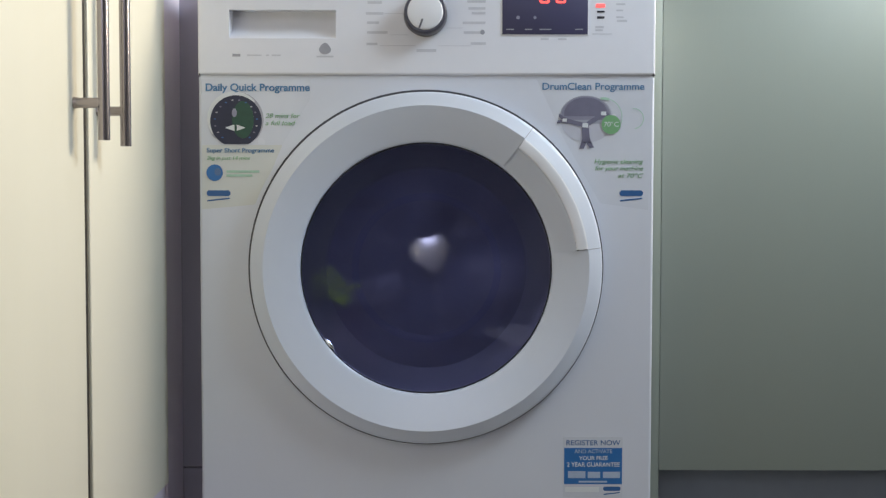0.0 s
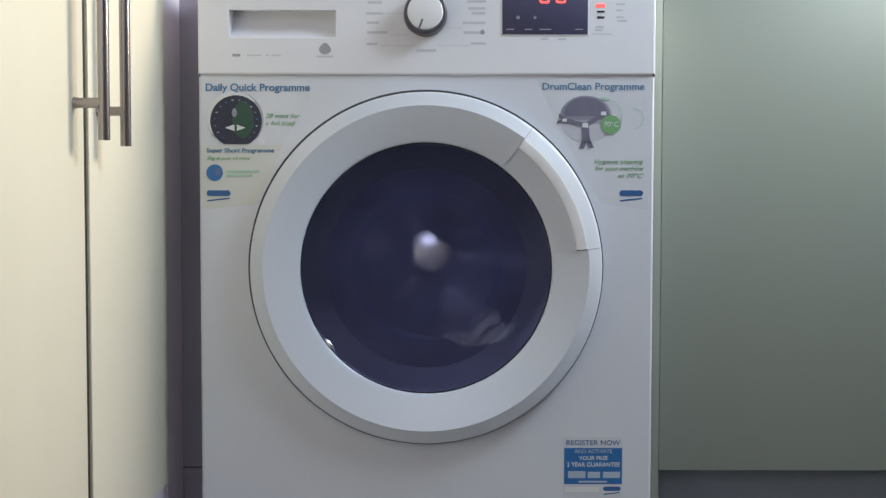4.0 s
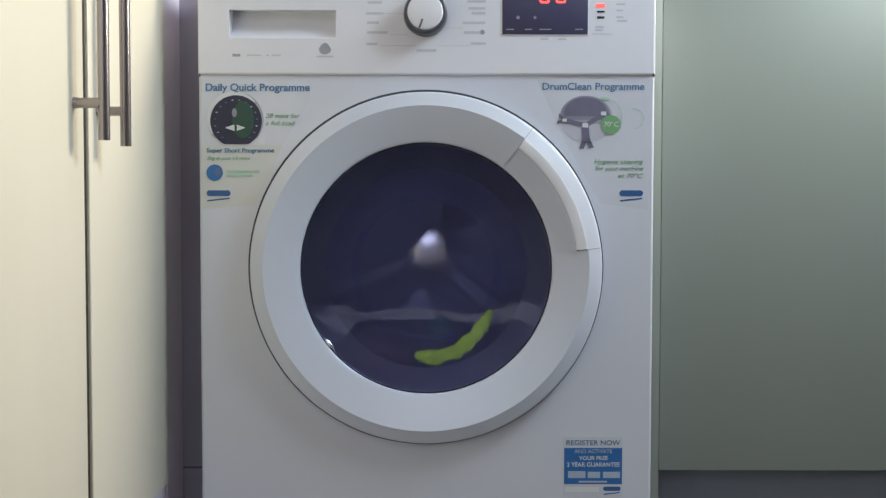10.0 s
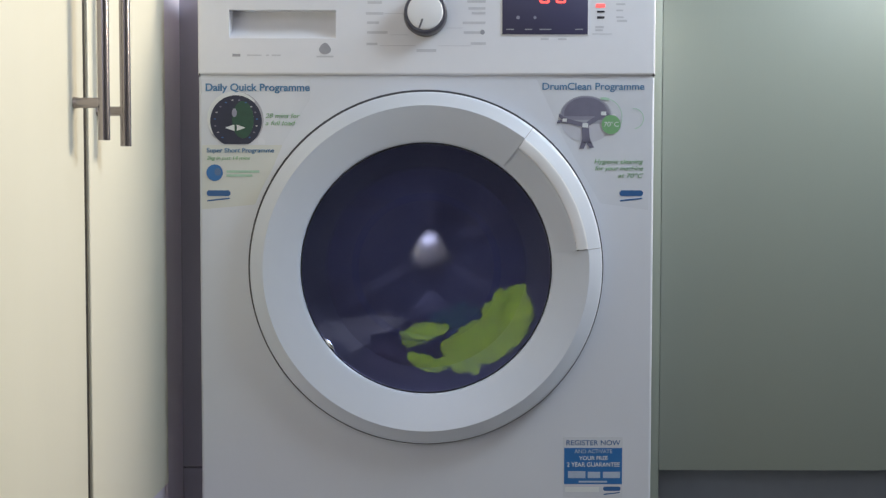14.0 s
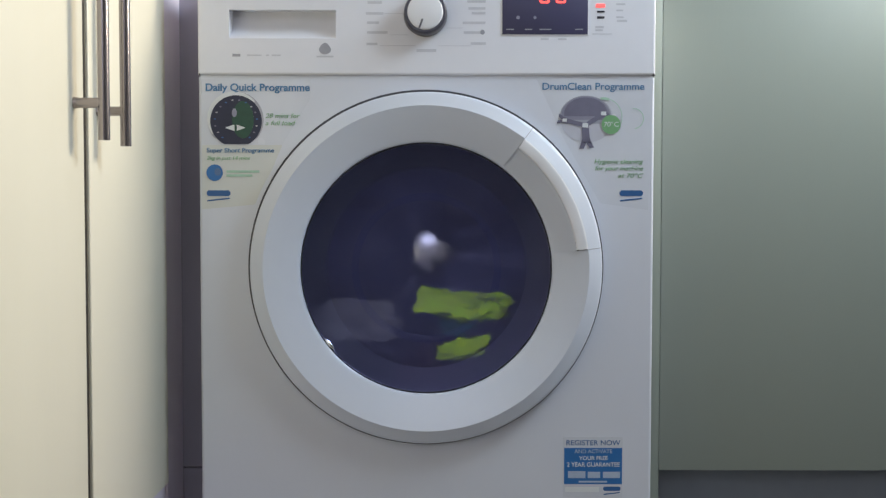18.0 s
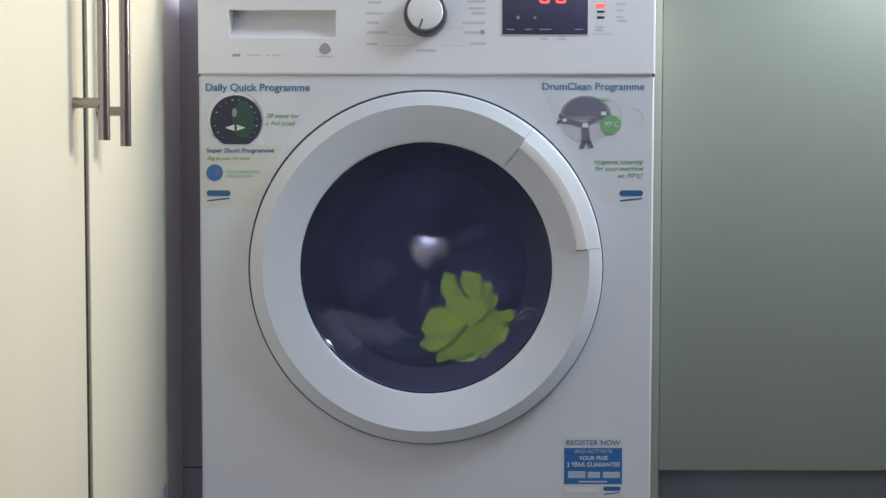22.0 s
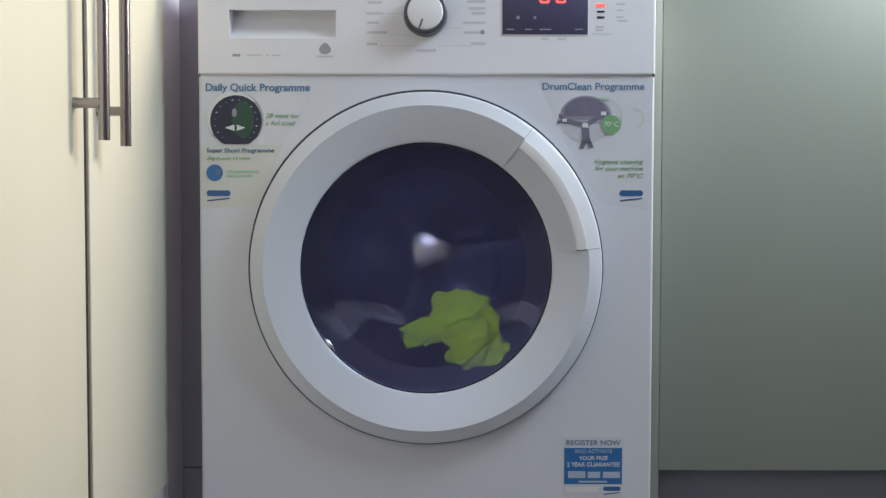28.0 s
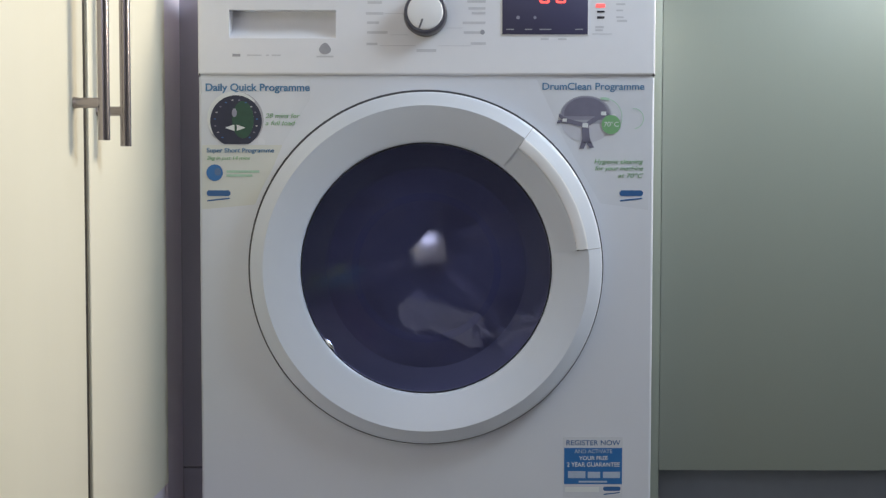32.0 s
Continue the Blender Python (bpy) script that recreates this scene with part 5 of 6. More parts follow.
    drape("green_body", 23.40, 130, 73, (6, -78), (57, -83), (70, -113), (35, -144))
    drape("green_body", 23.60, 130, 70, (8, -78), (63, -83), (76, -113), (39, -144))
    drape("green_body", 28.00, 130, 70, (8, -78), (63, -83), (76, -113), (39, -144))
    drape("green_body", 28.30, 130, 66, (-3, -85), (54, -89), (66, -116), (30, -146))
    drape("green_body", 28.50, 130, 62, (-5, -91), (43, -105), (68, -111))
    drape("green_body", 28.60, 130, 48, (-13, -113), (37, -120), (85, -87))
    drape("green_body", 28.70, 135, 29, (2, -125), (43, -125), (94, -97))
    drape("green_body", 28.80, 160, 19, (19, -130), (56, -124), (97, -105))
    drape("green_body", 28.90, 190, 13, (9, -140), (43, -136), (86, -121))
    drape("green_body", 29.00, 230, 10, (-1, -150), (32, -150), (71, -138))
    tuck("green_body", 29.1, 29.8, -78, -173)
    drape("green_body", 29.90, 300, 16, (-187, -31), (-160, -20), (-135, -24))
    drape("green_body", 30.00, 280, 16, (-186, -23), (-158, -15), (-121, -15))
    drape("green_body", 30.20, 220, 25, (-167, -19), (-118, -15), (-73, -31))
    drape("green_body", 30.30, 160, 34, (-159, -4), (-107, -6), (-43, -30))
    drape("green_body", 30.40, 130, 44, (-154, 5), (-101, 1), (-16, -39))
    drape("green_body", 30.50, 130, 33, (-152, -6), (-92, -10), (-5, -61))
    drape("green_body", 30.60, 130, 27, (-154, -15), (-82, -23), (6, -83))
    drape("green_body", 30.70, 130, 24, (-138, -28), (-68, -46), (9, -98))
    drape("green_body", 30.80, 140, 17, (-83, -70), (-31, -99), (32, -121))
    drape("green_body", 30.90, 170, 11, (-38, -129), (-0, -141), (47, -141))
    tuck("green_body", 31.0, 31.7, -90, -165)
    drape("green_body", 31.80, 300, 16, (-193, -53), (-172, -45), (-156, -41))
    drape("green_body", 32.00, 290, 18, (-188, -48), (-163, -40), (-130, -34))
    tuck("green_fold", 0.0, 2.8, -90, -150)
    drape("green_fold", 2.90, 140, 26, (-83, -25), (-55, -32), (-24, -36))
    drape("green_fold", 3.00, 130, 27, (-64, -32), (-31, -35), (6, -41))
    drape("green_fold", 3.20, 130, 26, (-134, -50), (-127, -69), (-130, -87))
    drape("green_fold", 3.30, 130, 31, (-138, -47), (-116, -65), (-101, -83))
    drape("green_fold", 3.40, 130, 33, (-134, -47), (-105, -70), (-83, -102))
    drape("green_fold", 3.50, 130, 29, (-119, -65), (-90, -89), (-64, -105))
    drape("green_fold", 3.70, 140, 18, (-65, -131), (-37, -140), (-9, -140))
    tuck("green_fold", 3.8, 5.4, -105, -100)
    drape("green_fold", 5.50, 140, 11, (-43, -136), (-24, -135), (-5, -129))
    drape("green_fold", 5.80, 140, 13, (-69, -131), (-46, -133), (-24, -131))
    drape("green_fold", 6.00, 140, 11, (-61, -131), (-43, -131), (-24, -129))
    drape("green_fold", 6.10, 140, 17, (-74, -88), (-61, -103), (-46, -125))
    drape("green_fold", 6.20, 130, 22, (-73, -80), (-55, -94), (-44, -118))
    drape("green_fold", 6.40, 130, 24, (-72, -80), (-61, -93), (-61, -115))
    drape("green_fold", 6.60, 130, 24, (-55, -80), (-49, -94), (-64, -115))
    drape("green_fold", 6.80, 130, 24, (-49, -87), (-49, -102), (-64, -118))
    drape("green_fold", 7.00, 130, 26, (-20, -94), (-38, -109), (-64, -115))
    drape("green_fold", 7.20, 130, 31, (-79, -98), (-46, -120), (-5, -124))
    drape("green_fold", 7.40, 130, 31, (-68, -113), (-13, -133), (44, -113))
    drape("green_fold", 7.50, 140, 22, (-65, -131), (-13, -140), (37, -125))
    drape("green_fold", 7.60, 160, 9, (-57, -155), (-13, -162), (37, -151))
    tuck("green_fold", 7.7, 13.2, -95, -86)
    drape("green_fold", 13.30, 150, 17, (-9, -100), (9, -119), (32, -138))
    drape("green_fold", 13.40, 135, 20, (-16, -95), (2, -117), (35, -139))
    drape("green_fold", 13.60, 130, 22, (-26, -87), (-5, -113), (32, -140))
    drape("green_fold", 13.80, 130, 24, (-33, -109), (-9, -105), (19, -94))
    drape("green_fold", 14.00, 130, 24, (-35, -109), (-9, -105), (24, -91))
    drape("green_fold", 14.20, 140, 18, (-9, -122), (9, -125), (35, -133))
    drape("green_fold", 14.40, 150, 15, (2, -138), (19, -142), (39, -142))
    drape("green_fold", 14.80, 140, 22, (37, -125), (61, -103), (83, -84))
    drape("green_fold", 15.20, 140, 22, (-24, -112), (0, -112), (28, -103))
    drape("green_fold", 15.70, 150, 15, (-9, -145), (19, -145), (47, -142))
    drape("green_fold", 16.20, 140, 26, (19, -136), (43, -125), (65, -107))
    drape("green_fold", 16.50, 130, 35, (8, -133), (35, -128), (61, -107))
    drape("green_fold", 16.70, 130, 29, (32, -135), (57, -115), (94, -83))
    drape("green_fold", 16.90, 130, 29, (32, -133), (61, -124), (90, -102))
    drape("green_fold", 17.00, 130, 27, (24, -135), (61, -126), (94, -94))
    drape("green_fold", 17.20, 130, 24, (28, -135), (50, -131), (68, -124))
    drape("green_fold", 17.40, 130, 22, (24, -135), (43, -129), (65, -120))
    drape("green_fold", 17.60, 130, 24, (50, -102), (76, -83), (94, -68))
    drape("green_fold", 17.80, 130, 26, (101, -76), (127, -50), (149, -24))
    drape("green_fold", 17.90, 130, 24, (50, -111), (83, -92), (116, -65))
    drape("green_fold", 18.00, 130, 24, (15, -131), (55, -126), (87, -105))
    drape("green_fold", 18.20, 130, 20, (-13, -126), (37, -131), (76, -111))
    drape("green_fold", 18.40, 140, 15, (-13, -138), (19, -136), (50, -131))
    drape("green_fold", 18.60, 150, 11, (-0, -142), (28, -138), (56, -130))
    drape("green_fold", 18.70, 170, 9, (-10, -156), (19, -156), (51, -148))
    tuck("green_fold", 18.8, 20.0, -83, -61)
    drape("green_fold", 20.10, 180, 19, (57, -142), (70, -127), (85, -108))
    drape("green_fold", 20.20, 140, 24, (35, -140), (58, -125), (80, -107))
    drape("green_fold", 20.40, 140, 18, (39, -140), (58, -121), (72, -103))
    drape("green_fold", 20.60, 140, 26, (56, -112), (76, -94), (102, -80))
    drape("green_fold", 20.80, 135, 29, (50, -102), (83, -84), (120, -65))
    drape("green_fold", 21.40, 135, 29, (37, -99), (74, -84), (120, -65))
    drape("green_fold", 21.80, 135, 33, (50, -84), (76, -69), (101, -54))
    drape("green_fold", 21.90, 130, 44, (50, -37), (57, -61), (72, -83))
    drape("green_fold", 22.00, 130, 53, (42, -13), (52, -46), (72, -79))
    drape("green_fold", 22.10, 130, 37, (90, -46), (94, -68), (94, -90))
    drape("green_fold", 22.20, 130, 26, (110, -57), (101, -72), (90, -87))
    drape("green_fold", 22.30, 130, 24, (112, -65), (98, -72), (79, -79))
    drape("green_fold", 22.40, 130, 24, (112, -65), (94, -70), (76, -78))
    drape("green_fold", 22.60, 130, 33, (19, -111), (46, -98), (76, -83))
    drape("green_fold", 22.80, 130, 33, (-13, -109), (6, -94), (28, -83))
    drape("green_fold", 23.00, 130, 33, (-20, -105), (2, -96), (28, -83))
    drape("green_fold", 23.40, 130, 33, (-37, -104), (-13, -98), (17, -89))
    drape("green_fold", 23.60, 130, 33, (-33, -105), (-9, -102), (20, -92))
    drape("green_fold", 28.00, 130, 33, (-33, -105), (-9, -102), (20, -92))
    drape("green_fold", 28.30, 130, 31, (-42, -109), (-16, -104), (13, -96))
    drape("green_fold", 28.50, 130, 29, (-38, -117), (-9, -113), (20, -105))
    drape("green_fold", 28.60, 130, 26, (-31, -124), (-2, -124), (31, -116))
    drape("green_fold", 28.70, 150, 15, (-9, -142), (19, -142), (50, -134))
    tuck("green_fold", 28.8, 30.2, -83, -157)
    drape("green_fold", 30.30, 150, 22, (-65, -7), (-43, -18), (-21, -33))
    drape("green_fold", 30.40, 130, 33, (-82, 1), (-49, -13), (-9, -50))
    drape("green_fold", 30.50, 130, 31, (-27, -43), (-5, -68), (9, -92))
    drape("green_fold", 30.60, 130, 33, (-9, -68), (13, -91), (24, -113))
    drape("green_fold", 30.70, 130, 26, (-5, -83), (17, -98), (35, -111))
    drape("green_fold", 30.80, 130, 20, (-18, -92), (0, -102), (20, -111))
    drape("green_fold", 31.00, 130, 15, (-16, -104), (-5, -107), (9, -109))
    drape("green_fold", 31.10, 150, 11, (-9, -123), (6, -127), (24, -127))
    tuck("green_fold", 31.2, 32.0, -88, -90)
    tuck("green_sleeve", 0.0, 0.0, -90, -182)
    drape("green_sleeve", 0.10, 280, 16, (-184, 1), (-170, 5), (-154, 9))
    drape("green_sleeve", 0.20, 210, 17, (-169, 5), (-150, 9), (-127, 9))
    drape("green_sleeve", 0.30, 195, 19, (-171, -10), (-129, 5), (-77, -6))
    drape("green_sleeve", 0.40, 185, 19, (-168, -25), (-103, -2), (-27, -30))
    drape("green_sleeve", 0.50, 165, 17, (-145, -27), (-81, -8), (-6, -34))
    drape("green_sleeve", 0.60, 150, 17, (-116, -30), (-54, -18), (9, -39), (35, -82))
    drape("green_sleeve", 0.70, 150, 17, (-65, -33), (-0, -39), (46, -70))
    drape("green_sleeve", 0.80, 150, 17, (-19, -44), (19, -67), (61, -89))
    drape("green_sleeve", 1.00, 180, 13, (-10, -119), (38, -108), (77, -89))
    drape("green_sleeve", 1.20, 200, 12, (18, -145), (47, -130), (70, -110))
    drape("green_sleeve", 1.30, 230, 8, (28, -165), (52, -158), (79, -144))
    tuck("green_sleeve", 1.4, 3.1, -72, -185)
    drape("green_sleeve", 3.20, 260, 16, (-167, 18), (-142, 22), (-112, 18))
    drape("green_sleeve", 3.30, 190, 17, (-148, 25), (-106, 25), (-52, 2))
    drape("green_sleeve", 3.40, 140, 18, (-131, 21), (-79, 16), (-39, -14), (-6, -66))
    drape("green_sleeve", 3.50, 140, 18, (-83, 8), (-28, -14), (19, -75))
    drape("green_sleeve", 3.70, 150, 15, (9, -85), (50, -108), (76, -127))
    drape("green_sleeve", 3.80, 180, 9, (19, -142), (51, -146), (85, -135))
    tuck("green_sleeve", 3.9, 7.4, -71, -94)
    drape("green_sleeve", 7.50, 150, 15, (-56, -142), (-9, -149), (37, -140))
    drape("green_sleeve", 7.60, 130, 20, (-61, -133), (-16, -142), (32, -128))
    drape("green_sleeve", 7.80, 130, 22, (-24, -133), (20, -135), (79, -111))
    drape("green_sleeve", 8.00, 130, 22, (-16, -135), (35, -128), (83, -102), (112, -72))
    drape("green_sleeve", 8.20, 130, 20, (-20, -139), (15, -141), (48, -131), (76, -109), (90, -87), (103, -66))
    drape("green_sleeve", 8.50, 130, 20, (-20, -135), (13, -137), (43, -128), (68, -107), (83, -85), (96, -65))
    drape("green_sleeve", 12.80, 130, 20, (-20, -135), (13, -137), (43, -128), (68, -107), (83, -85), (96, -65))
    drape("green_sleeve", 13.00, 130, 22, (4, -142), (43, -139), (72, -120), (94, -90), (112, -54))
    drape("green_sleeve", 13.20, 130, 24, (17, -141), (61, -122), (101, -83), (127, -35))
    drape("green_sleeve", 13.40, 130, 26, (9, -144), (65, -126), (111, -83), (138, -24))
    drape("green_sleeve", 13.60, 130, 26, (-24, -148), (37, -150), (92, -114), (142, -37))
    drape("green_sleeve", 14.00, 130, 26, (-33, -133), (13, -150), (76, -127), (127, -68))
    drape("green_sleeve", 14.20, 130, 24, (9, -153), (76, -120), (131, -46))
    drape("green_sleeve", 14.40, 135, 22, (19, -151), (83, -106), (136, -37))
    drape("green_sleeve", 15.00, 140, 18, (9, -103), (65, -56), (116, -25))
    drape("green_sleeve", 15.40, 145, 17, (-28, -141), (19, -141), (69, -126))
    drape("green_sleeve", 16.00, 140, 18, (19, -142), (65, -123), (117, -79))
    drape("green_sleeve", 16.40, 135, 17, (50, -121), (79, -91), (101, -54))
    drape("green_sleeve", 16.50, 135, 17, (50, -119), (76, -89), (92, -50))
    drape("green_sleeve", 16.60, 190, 15, (104, -51), (120, -25), (139, -9))
    tuck("green_sleeve", 16.7, 17.3, -12, 3)
    drape("green_sleeve", 17.40, 290, 12, (18, -40), (49, -11), (93, 5), (134, -7))
    drape("green_sleeve", 17.50, 220, 16, (5, -42), (36, -5), (88, 10), (141, 9))
    drape("green_sleeve", 17.60, 165, 19, (-6, -46), (28, -0), (84, 15), (152, 22))
    drape("green_sleeve", 17.80, 155, 20, (-21, -79), (20, -26), (84, -15), (147, -15))
    drape("green_sleeve", 17.90, 150, 20, (-17, -63), (37, -44), (117, -48))
    drape("green_sleeve", 18.00, 150, 19, (-13, -59), (46, -55), (117, -59))
    drape("green_sleeve", 18.20, 160, 13, (-10, -117), (37, -107), (84, -90))
    drape("green_sleeve", 18.40, 180, 9, (-1, -146), (38, -146), (76, -135))
    tuck("green_sleeve", 18.5, 30.1, -76, -181)
    drape("green_sleeve", 30.20, 260, 18, (-184, -6), (-152, 2), (-112, -6))
    drape("green_sleeve", 30.30, 200, 19, (-172, 3), (-126, 13), (-78, -10))
    drape("green_sleeve", 30.40, 145, 22, (-159, 12), (-102, 8), (-17, -48))
    drape("green_sleeve", 30.50, 130, 22, (-156, -10), (-82, -19), (2, -76))
    drape("green_sleeve", 30.60, 130, 22, (-154, -15), (-82, -23), (9, -87))
    drape("green_sleeve", 30.70, 130, 20, (-119, -32), (-55, -61), (20, -102))
    drape("green_sleeve", 30.80, 140, 13, (-56, -84), (-9, -107), (39, -116))
    drape("green_sleeve", 30.90, 160, 9, (-28, -105), (19, -113), (62, -117))
    drape("green_sleeve", 31.00, 190, 6, (9, -117), (38, -121), (66, -123))
    drape("green_sleeve", 31.10, 220, 6, (18, -144), (44, -148), (71, -144))
    tuck("green_sleeve", 31.2, 32.0, -74, -90)
    tuck("pale_bunch", 0.0, 1.1, -90, -47)
    drape("pale_bunch", 1.20, 190, 19, (51, -90), (76, -82), (101, -74))
    drape("pale_bunch", 1.60, 190, 23, (51, -113), (85, -99), (120, -90))
    drape("pale_bunch", 2.00, 200, 15, (76, -120), (105, -106), (128, -91))
    drape("pale_bunch", 2.60, 190, 31, (32, -94), (62, -86), (89, -67))
    drape("pale_bunch", 2.80, 180, 38, (18, -98), (56, -93), (104, -85))
    drape("pale_bunch", 3.00, 170, 53, (18, -88), (62, -84), (113, -88))
    drape("pale_bunch", 3.20, 170, 38, (-4, -107), (37, -112), (88, -116))
    drape("pale_bunch", 3.40, 160, 37, (32, -87), (50, -102), (69, -117))
    drape("pale_bunch", 3.70, 170, 26, (28, -122), (75, -122), (119, -103))
    drape("pale_bunch", 4.20, 190, 23, (18, -128), (70, -124), (120, -99))
    drape("pale_bunch", 4.80, 180, 34, (-10, -108), (47, -104), (104, -89))
    drape("pale_bunch", 5.30, 180, 23, (38, -127), (76, -119), (119, -104))
    drape("pale_bunch", 5.50, 180, 23, (38, -127), (81, -117), (119, -104))
    drape("pale_bunch", 5.70, 170, 28, (56, -116), (100, -107), (145, -95))
    drape("pale_bunch", 5.90, 170, 32, (43, -118), (94, -103), (149, -91))
    drape("pale_bunch", 6.00, 160, 60, (37, -64), (80, -79), (129, -101))
    drape("pale_bunch", 6.10, 160, 37, (-0, -64), (56, -68), (112, -101))
    drape("pale_bunch", 6.20, 160, 26, (-51, -72), (9, -58), (69, -94))
    drape("pale_bunch", 6.40, 170, 26, (5, -97), (66, -95), (126, -99))
    drape("pale_bunch", 6.60, 170, 34, (-19, -97), (32, -107), (88, -118))
    drape("pale_bunch", 6.80, 170, 28, (15, -97), (66, -103), (119, -118))
    drape("pale_bunch", 7.00, 170, 26, (-10, -80), (62, -107), (138, -108))
    drape("pale_bunch", 7.20, 160, 60, (18, -71), (62, -83), (107, -98))
    drape("pale_bunch", 7.40, 160, 24, (52, -117), (99, -105), (144, -83))
    drape("pale_bunch", 7.60, 165, 28, (37, -121), (94, -110), (145, -91))
    drape("pale_bunch", 7.80, 165, 30, (37, -102), (99, -87), (160, -72))
    drape("pale_bunch", 8.00, 165, 28, (18, -87), (84, -76), (160, -68))
    drape("pale_bunch", 8.20, 165, 26, (-10, -68), (75, -62), (160, -60))
    drape("pale_bunch", 8.40, 190, 15, (-10, -80), (76, -82), (152, -86))
    drape("pale_bunch", 8.60, 240, 10, (-11, -155), (68, -151), (131, -135))
    tuck("pale_bunch", 8.7, 13.0, -66, -141)
    drape("pale_bunch", 13.10, 180, 15, (-166, -112), (-128, -104), (-90, -93))
    drape("pale_bunch", 13.30, 165, 24, (-164, -106), (-113, -95), (-57, -80))
    drape("pale_bunch", 13.60, 160, 26, (-160, -109), (-107, -98), (-43, -77))
    drape("pale_bunch", 13.80, 160, 26, (-156, -106), (-103, -96), (-43, -79))
    drape("pale_bunch", 14.00, 160, 26, (-156, -109), (-103, -98), (-47, -87))
    drape("pale_bunch", 14.20, 160, 41, (-145, -113), (-107, -115), (-70, -115))
    drape("pale_bunch", 14.40, 160, 45, (-160, -91), (-94, -87), (-19, -105))
    drape("pale_bunch", 14.80, 170, 41, (-152, -88), (-85, -84), (-10, -88))
    drape("pale_bunch", 15.30, 170, 34, (-161, -97), (-104, -107), (-38, -116))
    drape("pale_bunch", 15.90, 170, 45, (-161, -88), (-95, -88), (-19, -88))
    drape("pale_bunch", 16.50, 170, 34, (-165, -111), (-114, -97), (-67, -88))
    drape("pale_bunch", 16.70, 170, 26, (-161, -116), (-104, -107), (-38, -103))
    drape("pale_bunch", 16.90, 160, 52, (-169, -91), (-88, -81), (-10, -105))
    drape("pale_bunch", 17.00, 160, 47, (-152, -87), (-81, -96), (9, -105))
    drape("pale_bunch", 17.20, 160, 64, (-132, -87), (-75, -89), (-19, -83))
    drape("pale_bunch", 17.40, 160, 45, (-137, -87), (-51, -87), (28, -41))
    drape("pale_bunch", 17.60, 160, 34, (-103, -94), (-51, -96), (9, -111))
    drape("pale_bunch", 17.80, 160, 82, (-137, -81), (-94, -72), (-51, -68))
    drape("pale_bunch", 18.00, 160, 79, (-150, -87), (-103, -87), (-51, -87))
    drape("pale_bunch", 18.20, 160, 45, (-154, -87), (-94, -85), (-25, -83))
    drape("pale_bunch", 18.40, 160, 37, (-145, -106), (-81, -90), (-10, -77))
    drape("pale_bunch", 18.60, 160, 45, (-156, -106), (-104, -102), (-43, -96))
    drape("pale_bunch", 18.80, 160, 60, (-149, -98), (-88, -90), (-28, -87))
    drape("pale_bunch", 19.00, 165, 32, (-157, -106), (-89, -112), (-25, -116))
    drape("pale_bunch", 19.20, 160, 36, (-173, -87), (-85, -62), (20, -71))
    drape("pale_bunch", 19.40, 165, 19, (-164, -91), (-57, -116), (103, -87))
    drape("pale_bunch", 19.60, 165, 34, (-164, -106), (-66, -116), (32, -125))
    drape("pale_bunch", 19.80, 170, 24, (-157, -116), (-76, -122), (19, -116))
    drape("pale_bunch", 20.00, 170, 30, (-157, -97), (-89, -111), (-25, -116))
    drape("pale_bunch", 20.20, 160, 37, (-145, -87), (-43, -57), (77, -45))
    drape("pale_bunch", 20.40, 165, 26, (-89, -106), (-10, -68), (84, -45))
    drape("pale_bunch", 20.60, 165, 23, (-62, -106), (9, -68), (84, -38))
    drape("pale_bunch", 20.80, 165, 26, (-157, -97), (-85, -110), (-6, -116))
    drape("pale_bunch", 21.00, 165, 26, (-108, -116), (-62, -117), (-19, -114))
    drape("pale_bunch", 21.20, 165, 41, (-89, -99), (-6, -76), (84, -49))
    drape("pale_bunch", 21.40, 165, 28, (-70, -116), (-10, -80), (69, -45))
    drape("pale_bunch", 21.60, 170, 23, (-127, -126), (-57, -131), (19, -133))
    drape("pale_bunch", 21.80, 165, 38, (-145, -106), (-81, -114), (-6, -117))
    drape("pale_bunch", 22.00, 165, 30, (-155, -87), (-100, -102), (-44, -106))
    drape("pale_bunch", 22.10, 160, 60, (-145, -83), (-85, -64), (-19, -72))
    drape("pale_bunch", 22.20, 160, 79, (-141, -77), (-70, -45), (2, -60))
    drape("pale_bunch", 22.30, 165, 53, (-138, -87), (-57, -68), (28, -57))
    drape("pale_bunch", 22.40, 170, 26, (-138, -107), (-33, -88), (69, -46))
    drape("pale_bunch", 22.60, 165, 32, (-155, -87), (-104, -95), (-51, -97))
    drape("pale_bunch", 22.80, 165, 26, (-155, -87), (-104, -82), (-51, -76))
    drape("pale_bunch", 23.20, 170, 19, (-146, -84), (-95, -80), (-44, -88))
    drape("pale_bunch", 23.60, 170, 17, (-133, -75), (-85, -75), (-36, -92))
    drape("pale_bunch", 28.00, 170, 17, (-133, -75), (-85, -75), (-36, -92))
    drape("pale_bunch", 28.30, 170, 23, (-157, -50), (-95, -58), (-33, -78))
    drape("pale_bunch", 28.60, 165, 45, (-168, -31), (-85, -42), (9, -68))
    drape("pale_bunch", 28.80, 165, 38, (-168, -46), (-81, -49), (37, -78))
    drape("pale_bunch", 29.00, 170, 28, (-165, -65), (-57, -59), (69, -88))
    drape("pale_bunch", 29.30, 175, 26, (-48, -88), (18, -107), (89, -88))
    drape("pale_bunch", 29.60, 180, 27, (-86, -41), (-29, -74), (38, -112))
    drape("pale_bunch", 30.00, 180, 27, (-67, -47), (-10, -79), (57, -117))
    drape("pale_bunch", 30.20, 170, 36, (-14, -69), (32, -88), (81, -107))
